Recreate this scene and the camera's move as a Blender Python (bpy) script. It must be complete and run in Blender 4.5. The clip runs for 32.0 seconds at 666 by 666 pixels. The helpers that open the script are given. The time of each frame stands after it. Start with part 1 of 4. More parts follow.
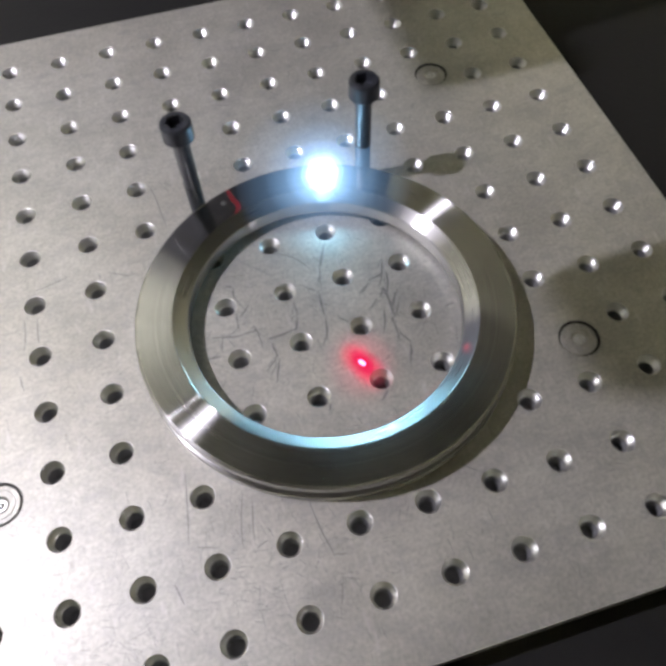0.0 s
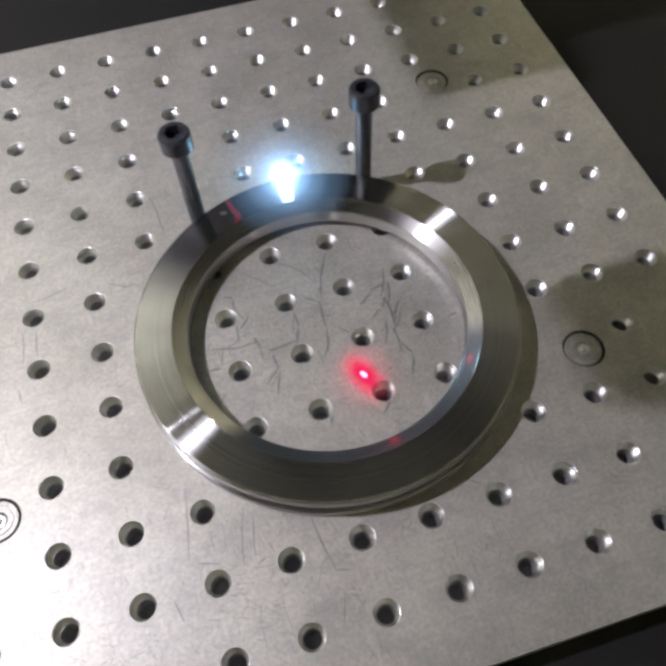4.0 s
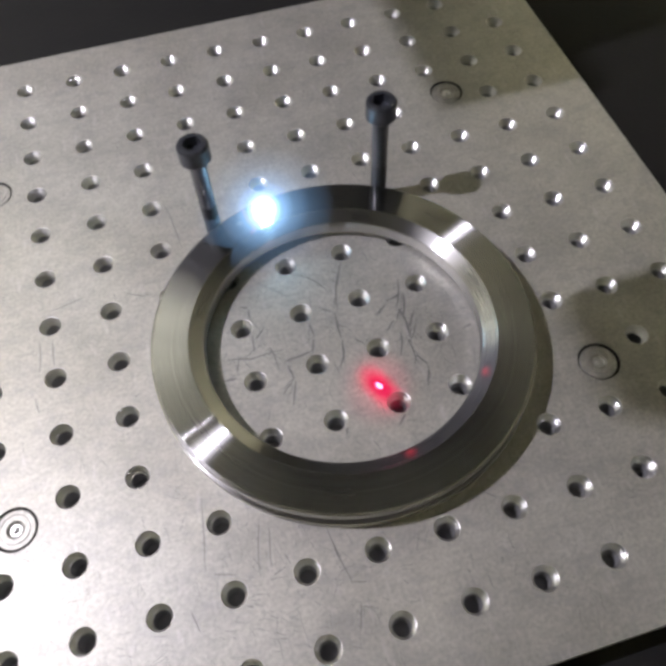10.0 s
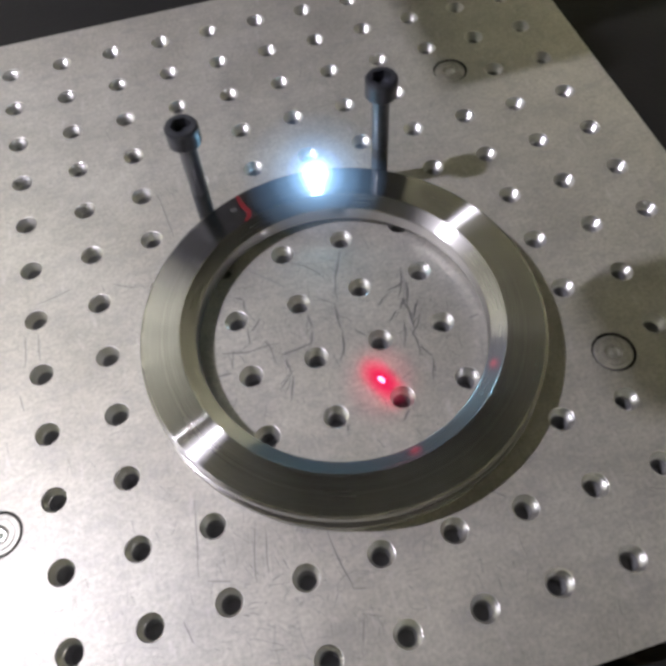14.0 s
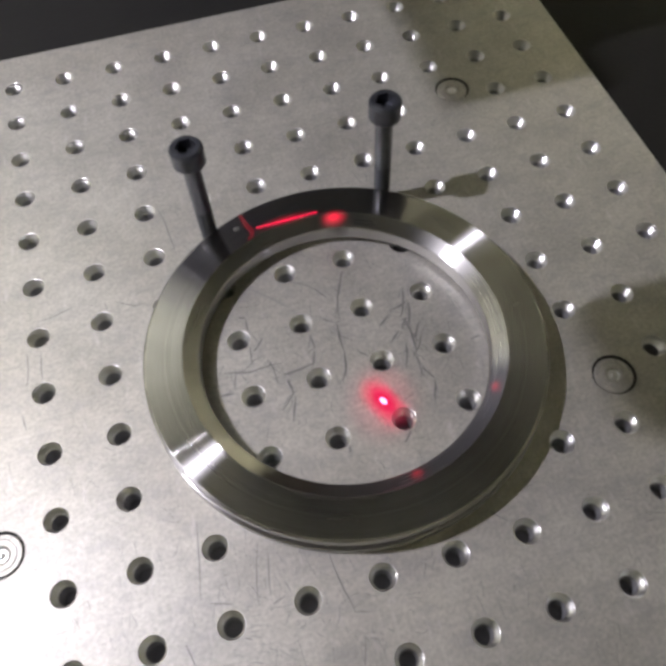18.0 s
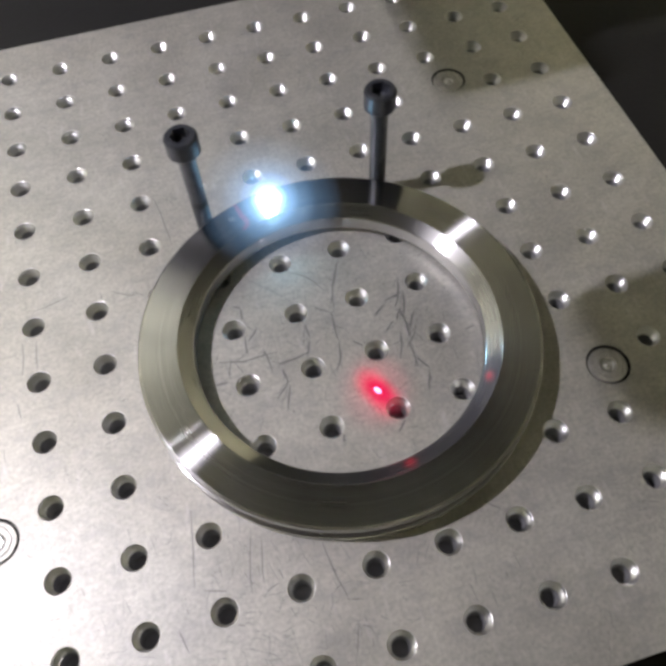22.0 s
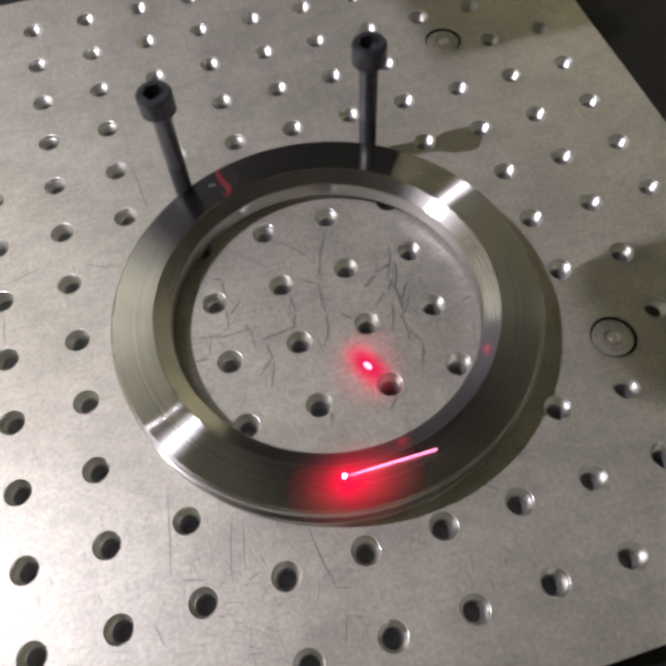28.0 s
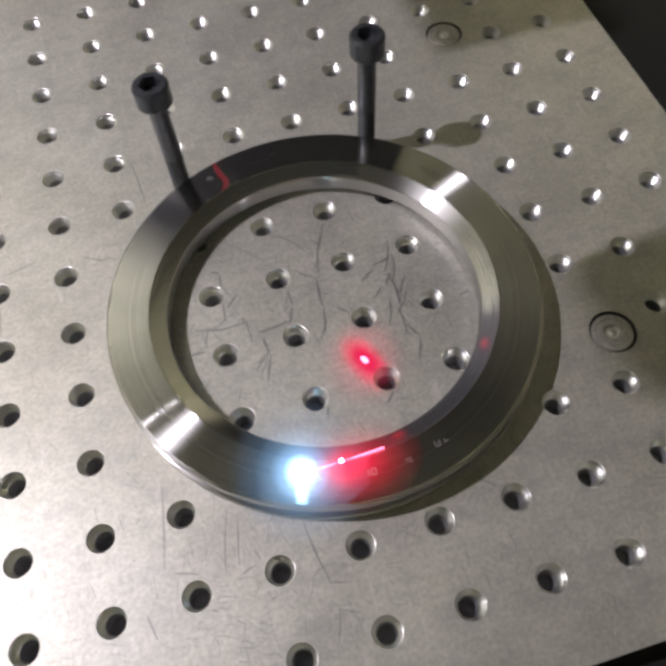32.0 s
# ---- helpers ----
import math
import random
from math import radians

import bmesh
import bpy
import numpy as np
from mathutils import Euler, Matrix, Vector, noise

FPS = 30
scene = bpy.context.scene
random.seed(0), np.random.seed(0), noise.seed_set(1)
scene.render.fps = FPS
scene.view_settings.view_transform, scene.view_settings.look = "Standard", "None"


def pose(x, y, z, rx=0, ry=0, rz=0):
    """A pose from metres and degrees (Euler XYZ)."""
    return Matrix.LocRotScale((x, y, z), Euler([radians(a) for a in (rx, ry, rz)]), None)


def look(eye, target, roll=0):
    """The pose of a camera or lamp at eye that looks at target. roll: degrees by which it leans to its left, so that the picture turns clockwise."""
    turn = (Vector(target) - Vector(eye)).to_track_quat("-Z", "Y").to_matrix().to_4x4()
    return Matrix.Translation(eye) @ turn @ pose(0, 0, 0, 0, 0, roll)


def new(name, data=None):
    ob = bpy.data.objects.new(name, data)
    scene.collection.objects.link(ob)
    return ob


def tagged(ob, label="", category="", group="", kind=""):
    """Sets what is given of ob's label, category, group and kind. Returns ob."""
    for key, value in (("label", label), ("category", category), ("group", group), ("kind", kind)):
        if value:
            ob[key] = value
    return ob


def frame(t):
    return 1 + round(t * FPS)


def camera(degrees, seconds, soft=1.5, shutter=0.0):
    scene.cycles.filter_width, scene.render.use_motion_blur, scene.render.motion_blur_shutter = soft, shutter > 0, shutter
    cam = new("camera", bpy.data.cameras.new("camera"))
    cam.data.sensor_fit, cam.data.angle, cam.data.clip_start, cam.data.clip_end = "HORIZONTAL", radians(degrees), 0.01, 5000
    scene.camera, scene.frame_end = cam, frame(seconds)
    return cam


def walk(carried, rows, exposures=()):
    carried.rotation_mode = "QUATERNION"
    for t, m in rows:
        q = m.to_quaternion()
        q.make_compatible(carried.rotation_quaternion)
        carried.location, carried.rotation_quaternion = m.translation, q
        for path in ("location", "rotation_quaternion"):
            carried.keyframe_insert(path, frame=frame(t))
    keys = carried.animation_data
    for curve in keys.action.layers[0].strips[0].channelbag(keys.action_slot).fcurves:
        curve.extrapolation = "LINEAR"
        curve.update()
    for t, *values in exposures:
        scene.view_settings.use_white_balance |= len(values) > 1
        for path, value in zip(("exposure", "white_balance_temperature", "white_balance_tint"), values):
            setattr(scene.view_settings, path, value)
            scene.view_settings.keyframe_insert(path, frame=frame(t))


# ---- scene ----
cam = camera(50.5, 32.0, soft=4.0)
PATH = [
    (0, (0.07646, -0.33835, 0.24217), (0.14189, -0.09221, -0.18811), -2.399),
    (0.5, (0.07570, -0.33668, 0.24302), (0.14163, -0.09116, -0.18752), -2.323),
    (1, (0.07566, -0.33420, 0.24302), (0.14075, -0.08667, -0.18651), -2.532),
    (1.5, (0.07656, -0.33543, 0.24315), (0.14136, -0.08736, -0.18610), -2.760),
    (2, (0.07810, -0.33616, 0.24088), (0.14406, -0.08770, -0.18797), -2.673),
    (2.5, (0.07951, -0.33696, 0.23961), (0.14454, -0.08928, -0.18984), -2.922),
    (3, (0.07828, -0.33641, 0.24088), (0.14330, -0.08779, -0.18802), -2.802),
    (3.5, (0.07842, -0.33405, 0.24103), (0.14308, -0.08658, -0.18859), -2.879),
    (5.5, (0.07732, -0.33493, 0.24346), (0.14062, -0.08400, -0.18435), -3.218),
    (6, (0.07739, -0.33445, 0.24407), (0.14063, -0.08347, -0.18372), -3.141),
    (6.5, (0.07648, -0.33234, 0.24449), (0.13908, -0.08146, -0.18346), -3.141),
    (7, (0.07626, -0.33241, 0.24358), (0.13872, -0.08104, -0.18410), -3.266),
    (7.5, (0.07624, -0.33282, 0.24276), (0.13802, -0.08109, -0.18481), -3.464),
    (8, (0.07639, -0.33374, 0.24308), (0.13747, -0.08212, -0.18465), -3.690),
    (8.5, (0.07657, -0.33379, 0.24185), (0.13791, -0.08243, -0.18600), -3.605),
    (9, (0.07511, -0.33181, 0.24313), (0.13758, -0.08079, -0.18476), -3.141),
    (9.5, (0.07523, -0.33124, 0.24379), (0.13770, -0.07990, -0.18391), -3.130),
    (10, (0.07442, -0.33101, 0.24369), (0.13681, -0.07994, -0.18418), -3.066),
    (10.5, (0.07623, -0.33101, 0.24233), (0.13888, -0.08045, -0.18580), -3.226),
    (11, (0.07739, -0.32950, 0.23984), (0.13895, -0.08004, -0.18909), -3.377),
    (11.5, (0.07723, -0.32816, 0.23704), (0.13787, -0.07977, -0.19264), -3.617),
    (12, (0.07788, -0.32389, 0.23421), (0.13739, -0.07788, -0.19699), -3.767),
    (12.5, (0.07775, -0.32259, 0.23274), (0.13601, -0.07694, -0.19884), -3.973),
    (13, (0.07751, -0.32324, 0.23213), (0.13604, -0.07673, -0.19892), -4.012),
    (13.5, (0.07801, -0.32341, 0.23196), (0.13555, -0.07696, -0.19926), -4.277),
    (14, (0.07856, -0.32422, 0.23137), (0.13530, -0.07734, -0.19971), -4.478),
    (14.5, (0.07746, -0.32304, 0.23362), (0.13410, -0.07575, -0.19724), -4.444),
    (16.5, (0.07699, -0.32015, 0.23417), (0.13656, -0.07267, -0.19618), -3.666),
    (17, (0.07843, -0.32058, 0.23373), (0.13757, -0.07351, -0.19692), -3.811),
    (17.5, (0.07757, -0.31929, 0.23463), (0.13647, -0.07235, -0.19612), -3.741),
    (18, (0.07763, -0.31826, 0.23599), (0.13816, -0.07123, -0.19449), -3.365),
    (18.5, (0.07750, -0.31832, 0.23601), (0.13804, -0.07136, -0.19451), -3.283),
    (19, (0.07839, -0.31923, 0.23574), (0.13875, -0.07144, -0.19433), -3.488),
    (19.5, (0.07846, -0.32015, 0.23483), (0.13935, -0.07221, -0.19507), -3.399),
    (20, (0.07919, -0.32083, 0.23513), (0.13919, -0.07370, -0.19537), -3.559),
    (20.5, (0.07886, -0.31788, 0.23714), (0.13927, -0.07207, -0.19405), -3.178),
    (21, (0.07929, -0.31894, 0.23654), (0.13856, -0.07384, -0.19521), -3.338),
    (21.5, (0.07838, -0.32013, 0.23615), (0.13759, -0.07442, -0.19527), -3.386),
    (22, (0.07900, -0.32100, 0.23503), (0.13862, -0.07632, -0.19692), -3.320),
    (22.5, (0.08118, -0.32096, 0.23390), (0.14260, -0.07693, -0.19817), -3.136),
    (23, (0.08042, -0.32096, 0.23532), (0.14174, -0.07757, -0.19711), -2.992),
    (23.5, (0.08049, -0.31933, 0.23511), (0.14155, -0.07614, -0.19747), -2.988),
    (24, (0.08024, -0.31768, 0.23599), (0.14316, -0.07622, -0.19729), -2.415),
    (24.5, (0.07992, -0.31815, 0.23533), (0.14189, -0.07666, -0.19807), -2.657),
    (25, (0.07952, -0.31861, 0.23448), (0.14125, -0.07757, -0.19922), -2.640),
    (25.5, (0.08003, -0.31949, 0.23458), (0.14245, -0.07757, -0.19852), -2.665),
    (27.5, (0.08153, -0.31832, 0.22907), (0.14538, -0.07994, -0.20579), -2.256),
    (28, (0.08308, -0.31842, 0.21785), (0.14195, -0.08143, -0.21847), -3.410),
    (28.5, (0.08732, -0.31907, 0.21645), (0.14419, -0.08169, -0.21992), -4.184),
    (29, (0.08611, -0.31558, 0.21280), (0.14143, -0.07948, -0.22446), -4.287),
    (29.5, (0.08677, -0.31343, 0.21325), (0.13978, -0.07783, -0.22456), -4.647),
    (30, (0.08533, -0.31681, 0.21221), (0.13729, -0.08078, -0.22551), -4.736),
    (30.5, (0.08642, -0.31775, 0.21379), (0.13764, -0.08131, -0.22378), -4.985),
    (31, (0.08431, -0.31808, 0.21588), (0.13760, -0.08019, -0.22066), -4.430),
    (31.5, (0.08580, -0.32000, 0.21537), (0.13949, -0.08280, -0.22150), -4.273),
    (32, (0.08583, -0.31999, 0.21561), (0.14048, -0.08267, -0.22107), -4.063),
]
TONE = [(0.0, 0.03, 6480, 12), (12.0, 0.03, 6520, 12), (23.0, 0.03, 6620, 11), (28.0, -0.06, 6850, 12), (32.0, -0.03, 6800, 11)]
walk(cam, [(t, look(eye, target, roll)) for t, eye, target, roll in PATH], TONE)

# ---- light ----
world = bpy.data.worlds.new("room_air")
scene.world = world
world.use_nodes = True
world.node_tree.nodes["Background"].inputs[0].default_value = (0.55, 0.58, 0.55, 1)
world.node_tree.nodes["Background"].inputs[1].default_value = 0.02
# two work lamps beside the plate: a strong short one and a weak slim one further off
LAMPS = ((Vector((-0.345, -0.078, 0.700)), 20.0, 0.040, 0.0035, 5.9), (Vector((-0.640, -0.064, 0.600)), 2.5, 0.160, 0.004, 0.5))
for at, turn, long, wide, watts in LAMPS:
    data = bpy.data.lights.new("work_light", "AREA")
    data.shape, data.size, data.size_y = "RECTANGLE", long, wide
    data.energy, data.color = watts, (0.905, 0.87, 1.0)
    new("work_light", data).matrix_world = Matrix.Translation(at) @ pose(0, 0, 0, 0, 0, turn)
# an added, unseen fill that washes the ceiling over the far corner to brighten the plate
BACK = Matrix.Translation((0.10, 1.25, 0.95)) @ pose(0, 0, 0, 150, 0, 14)
data = bpy.data.lights.new("fill_light", "AREA")
data.shape, data.size, data.size_y, data.energy, data.color = "RECTANGLE", 0.8, 0.10, 57.0, (1.0, 0.99, 0.935)
new("fill_light", data).matrix_world = BACK
# red pointer of the scan head, aimed at the plate inside the ring
DOT = Vector((0.1200, -0.2165, 0.0))
for along, watts, wide in ((0.0, 0.9, 4.2), (-0.0045, 2.2, 1.7), (-0.001, 3.0, 1.4), (0.003, 3.0, 1.5), (0.0065, 2.5, 1.7)):
    data = bpy.data.lights.new("red_pointer", "SPOT")
    data.energy, data.color = watts, (1.0, 0.0, 0.10)
    data.spot_size, data.spot_blend, data.shadow_soft_size = radians(wide), 1.0, 0.002
    new("red_pointer", data).matrix_world = look((0.17, 0.0, 0.365), DOT + along * Vector((0.36, -0.93, 0)))


# ---- materials ----
def material(name, colour, rough=0.5, metal=0.0):
    m = bpy.data.materials.new(name)
    m.use_nodes = True
    b = m.node_tree.nodes["Principled BSDF"]
    b.inputs["Base Color"].default_value = (*colour, 1)
    b.inputs["Roughness"].default_value, b.inputs["Metallic"].default_value = rough, metal
    return m, m.node_tree, b


def node(tree, kind, **values):
    n = tree.nodes.new(kind)
    for key, value in values.items():
        if key in n.inputs:
            n.inputs[key].default_value = value
    return n


def coords(tree, scale=(1, 1, 1), turn=0.0):
    c = tree.nodes.new("ShaderNodeTexCoord")
    m = tree.nodes.new("ShaderNodeMapping")
    m.inputs["Scale"].default_value = scale
    m.inputs["Rotation"].default_value = (0, 0, turn)
    tree.links.new(c.outputs["Object"], m.inputs["Vector"])
    return m.outputs["Vector"]


def noisy(tree, scale, detail=3.0, stretch=(1, 1, 1), turn=0.0, rough=0.55):
    n = node(tree, "ShaderNodeTexNoise", Scale=scale, Detail=detail, Roughness=rough)
    tree.links.new(coords(tree, stretch, turn), n.inputs["Vector"])
    return n.outputs["Fac"]


def ramp(tree, fac, stops):
    r = tree.nodes.new("ShaderNodeValToRGB")
    while len(r.color_ramp.elements) < len(stops):
        r.color_ramp.elements.new(0.5)
    for e, (at, c) in zip(r.color_ramp.elements, stops):
        e.position, e.color = at, (c, c, c, 1) if not isinstance(c, tuple) else (*c, 1)
    tree.links.new(fac, r.inputs["Fac"])
    return r.outputs["Color"]


def mixed(tree, fac, a, b, blend="MIX"):
    m = tree.nodes.new("ShaderNodeMix")
    m.data_type, m.blend_type = "RGBA", blend
    for socket, value in ((m.inputs[0], fac), (m.inputs[6], a), (m.inputs[7], b)):
        if isinstance(value, (int, float)):
            socket.default_value = value
        elif isinstance(value, tuple):
            socket.default_value = (*value, 1)
        else:
            tree.links.new(value, socket)
    return m.outputs[2]


def bump(tree, b, height, strength, distance):
    n = node(tree, "ShaderNodeBump", Strength=strength, Distance=distance)
    tree.links.new(height, n.inputs["Height"])
    tree.links.new(n.outputs["Normal"], b.inputs["Normal"])


def plate_metal():
    m, t, b = material("worn_ground_steel", (0.6, 0.59, 0.56), 0.45, 0.40)
    wide = ramp(t, noisy(t, 7, 3), [(0.36, 0.0), (0.62, 1.0)])
    clouds = noisy(t, 30, 5)
    patches = noisy(t, 190, 4, (1, 1.2, 1), 0.2, 0.65)
    grain = noisy(t, 700, 3)
    brushed = noisy(t, 260, 4, (1.0, 0.09, 1.0), 0.05)
    colour = mixed(t, wide, (0.62, 0.60, 0.53), (0.62, 0.61, 0.555))
    colour = mixed(t, ramp(t, clouds, [(0.34, 1.0), (0.62, 0.0)]), colour, mixed(t, 0.83, (0.0, 0.0, 0.0), colour))
    colour = mixed(t, ramp(t, patches, [(0.36, 0.89), (0.62, 1.0)]), (0.0, 0.0, 0.0), colour)
    colour = mixed(t, ramp(t, grain, [(0.32, 0.76), (0.66, 1.0)]), (0.0, 0.0, 0.0), colour)
    colour = mixed(t, ramp(t, brushed, [(0.32, 0.97), (0.66, 1.0)]), (0.0, 0.0, 0.0), colour)
    cross = noisy(t, 240, 4, (0.07, 1.0, 1.0), 0.12)
    colour = mixed(t, ramp(t, cross, [(0.30, 0.965), (0.60, 1.0)]), (0.0, 0.0, 0.0), colour)
    smudge = ramp(t, noisy(t, 75, 7, (1, 1.5, 1), 0.4, 0.72), [(0.50, 0.0), (0.72, 0.8)])
    colour = mixed(t, smudge, colour, (0.36, 0.35, 0.335))
    pits = ramp(t, noisy(t, 1600, 3, (1, 1, 1), 0.3, 0.7), [(0.30, 0.55), (0.40, 1.0)])
    colour = mixed(t, pits, (0.12, 0.115, 0.11), colour)
    rub = ramp(t, noisy(t, 120, 5, (2.4, 0.5, 1), -0.2, 0.6), [(0.60, 0.0), (0.76, 0.6)])
    colour = mixed(t, rub, colour, (0.68, 0.66, 0.65))
    t.links.new(colour, b.inputs["Base Color"])
    t.links.new(mixed(t, clouds, (0.38, 0.38, 0.38), (0.54, 0.54, 0.54)), b.inputs["Roughness"])
    bump(t, b, mixed(t, 0.35, grain, brushed), 0.2, 0.0005)
    return m


def turned_steel(low, high, along, wear=0.25, wide=0.42, lean=0.75):
    """Steel with concentric turning marks: gloss spread wide across the marks, sharp along them."""
    m = bpy.data.materials.new("turned_stainless_steel")
    m.use_nodes = True
    t = m.node_tree
    t.nodes.clear()
    b = t.nodes.new("ShaderNodeBsdfAnisotropic")
    b.distribution = "BECKMANN"
    b.inputs["Anisotropy"].default_value = along
    tan = t.nodes.new("ShaderNodeTangent")
    tan.direction_type, tan.axis = "RADIAL", "Z"
    t.links.new(tan.outputs["Tangent"], b.inputs["Tangent"])
    clouds = noisy(t, 40, 4)
    t.links.new(mixed(t, noisy(t, 90, 3), (low, low, low), (high, high, high)), b.inputs["Roughness"])
    c = t.nodes.new("ShaderNodeTexCoord")
    flat = node(t, "ShaderNodeVectorMath")
    flat.operation = "MULTIPLY"
    flat.inputs[1].default_value = (1, 1, 0)
    size = node(t, "ShaderNodeVectorMath")
    size.operation = "LENGTH"
    t.links.new(c.outputs["Object"], flat.inputs[0])
    t.links.new(flat.outputs["Vector"], size.inputs[0])
    marks = t.nodes.new("ShaderNodeTexNoise")
    marks.noise_dimensions = "1D"
    marks.inputs["Scale"].default_value, marks.inputs["Detail"].default_value = 2600.0, 3.0
    t.links.new(size.outputs["Value"], marks.inputs["W"])
    bump(t, b, marks.outputs["Fac"], 0.05, 0.0001)
    bands = t.nodes.new("ShaderNodeTexNoise")
    bands.noise_dimensions = "1D"
    bands.inputs["Scale"].default_value, bands.inputs["Detail"].default_value = 1100.0, 4.0
    t.links.new(size.outputs["Value"], bands.inputs["W"])
    stain = ramp(t, noisy(t, 55, 5, rough=0.65), [(0.42, 0.88), (0.62, 1.0)])
    tone = mixed(t, clouds, (0.58, 0.575, 0.57), (0.69, 0.685, 0.675))
    tone = mixed(t, ramp(t, bands.outputs["Fac"], [(0.32, 0.80), (0.68, 1.0)]), (0.0, 0.0, 0.0), tone)
    t.links.new(mixed(t, stain, (0.0, 0.0, 0.0), tone), b.inputs["Color"])
    # worn places scatter the light more evenly
    worn = t.nodes.new("ShaderNodeBsdfAnisotropic")
    worn.distribution = "BECKMANN"
    worn.inputs["Color"].default_value, worn.inputs["Roughness"].default_value, worn.inputs["Anisotropy"].default_value = (0.6, 0.595, 0.585, 1), wide, lean
    t.links.new(tan.outputs["Tangent"], worn.inputs["Tangent"])
    both = node(t, "ShaderNodeMixShader", Fac=wear)
    out = t.nodes.new("ShaderNodeOutputMaterial")
    t.links.new(b.outputs[0], both.inputs[1])
    t.links.new(worn.outputs[0], both.inputs[2])
    t.links.new(both.outputs[0], out.inputs["Surface"])
    return m


def dark_oxide():
    m, t, b = material("black_oxide_steel", (0.03, 0.033, 0.04), 0.34, 0.6)
    t.links.new(mixed(t, noisy(t, 300, 3), (0.05, 0.054, 0.064), (0.12, 0.127, 0.145)), b.inputs["Base Color"])
    bump(t, b, noisy(t, 900, 2), 0.15, 0.0002)
    return m


def hole_metal():
    m, t, b = material("threaded_bore_steel", (0.76, 0.76, 0.75), 0.31, 1.0)
    bump(t, b, noisy(t, 1500, 2), 0.15, 0.0002)
    return m


def black_rubber():
    m, t, b = material("black_table_skin", (0.012, 0.013, 0.015), 0.8, 0.0)
    t.links.new(mixed(t, noisy(t, 14, 5), (0.004, 0.004, 0.0035), (0.010, 0.0095, 0.0085)), b.inputs["Base Color"])
    bump(t, b, noisy(t, 300, 3), 0.2, 0.001)
    return m


def painted(name, a, c, rough=0.8):
    m, t, b = material(name, a, rough)
    t.links.new(mixed(t, noisy(t, 3, 5), a, c), b.inputs["Base Color"])
    bump(t, b, noisy(t, 60, 4), 0.15, 0.002)
    return m


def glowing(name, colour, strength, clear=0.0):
    """Emission for hot gas, laser light and painted glow; clear: the share of what lies behind that shows through."""
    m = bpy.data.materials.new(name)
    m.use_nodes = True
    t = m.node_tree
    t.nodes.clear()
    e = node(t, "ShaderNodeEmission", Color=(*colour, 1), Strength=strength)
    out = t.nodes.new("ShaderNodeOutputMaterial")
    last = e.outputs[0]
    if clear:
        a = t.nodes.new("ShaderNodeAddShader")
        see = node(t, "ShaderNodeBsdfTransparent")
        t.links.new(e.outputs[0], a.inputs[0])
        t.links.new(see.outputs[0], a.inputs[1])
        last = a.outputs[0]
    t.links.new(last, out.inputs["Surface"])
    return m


def soft_glow(name, colour, strength, reach, at, fade, dense=False):
    """A halo painted as emission whose light falls off from the middle over the two reaches."""
    m = glowing(name, colour, strength, 1.0)
    t = m.node_tree
    c, off, size = t.nodes.new("ShaderNodeTexCoord"), t.nodes.new("ShaderNodeMapping"), t.nodes.new("ShaderNodeVectorMath")
    off.vector_type = "TEXTURE"
    off.inputs["Location"].default_value = (at[0], at[1], 0)
    off.inputs["Scale"].default_value = (reach[0], reach[1], 1)
    size.operation = "LENGTH"
    t.links.new(c.outputs["Object"], off.inputs["Vector"])
    t.links.new(off.outputs["Vector"], size.inputs[0])
    r = ramp(t, size.outputs["Value"], fade)
    if dense:
        # thick light: it takes over from what lies behind as it brightens
        blend = t.nodes.new("ShaderNodeMixShader")
        add = next(n for n in t.nodes if n.type == "ADD_SHADER")
        for source, target in ((1, 1), (0, 2)):
            t.links.new(add.inputs[source].links[0].from_socket, blend.inputs[target])
        t.links.new(r, blend.inputs[0])
        t.links.new(blend.outputs[0], next(n for n in t.nodes if n.type == "OUTPUT_MATERIAL").inputs["Surface"])
        t.nodes.remove(add)
        return m
    k = t.nodes.new("ShaderNodeMath")
    k.operation = "MULTIPLY"
    k.inputs[1].default_value = strength
    t.links.new(r, k.inputs[0])
    t.links.new(k.outputs[0], next(n for n in t.nodes if n.type == "EMISSION").inputs["Strength"])
    return m


PLATE, OXIDE, BORE = plate_metal(), dark_oxide(), hole_metal()
RING, BEVEL = turned_steel(0.19, 0.215, 0.90, 0.20, 0.34, 0.85), turned_steel(0.17, 0.22, 0.62, 0.25, 0.40, 0.6)
RUBBER = black_rubber()
DARK = material("dark_gap", (0.035, 0.033, 0.03), 0.8)[0]
WALL = painted("warm_grey_wall", (0.72, 0.705, 0.63), (0.78, 0.765, 0.69))
NORTH = painted("olive_wall", (0.66, 0.645, 0.54), (0.72, 0.705, 0.595))
EAST = painted("dark_olive_wall", (0.46, 0.44, 0.33), (0.52, 0.50, 0.38))
CEILING = painted("ceiling_paint", (0.72, 0.72, 0.69), (0.78, 0.78, 0.75))
FLOOR = painted("grey_floor", (0.16, 0.16, 0.16), (0.22, 0.22, 0.21))
PIT = material("drilled_bottom", (0.3, 0.3, 0.3), 0.6, 0.0)[0]
GREY = painted("grey_enamel", (0.275, 0.275, 0.295), (0.31, 0.31, 0.33), 0.5)
SCUFF = material("grey_scuff", (0.22, 0.215, 0.21), 0.5, 0.6)[0]
SCRATCH = material("dark_scratch", (0.24, 0.235, 0.23), 0.5, 0.5)[0]
MARK = material("pale_engraving", (0.31, 0.305, 0.295), 0.6, 0.3)[0]
KERNEL = glowing("plasma_kernel", (0.34, 0.76, 1.0), 60.0)
CORE = glowing("plasma_core", (0.86, 0.93, 1.0), 0.45, 1.0)
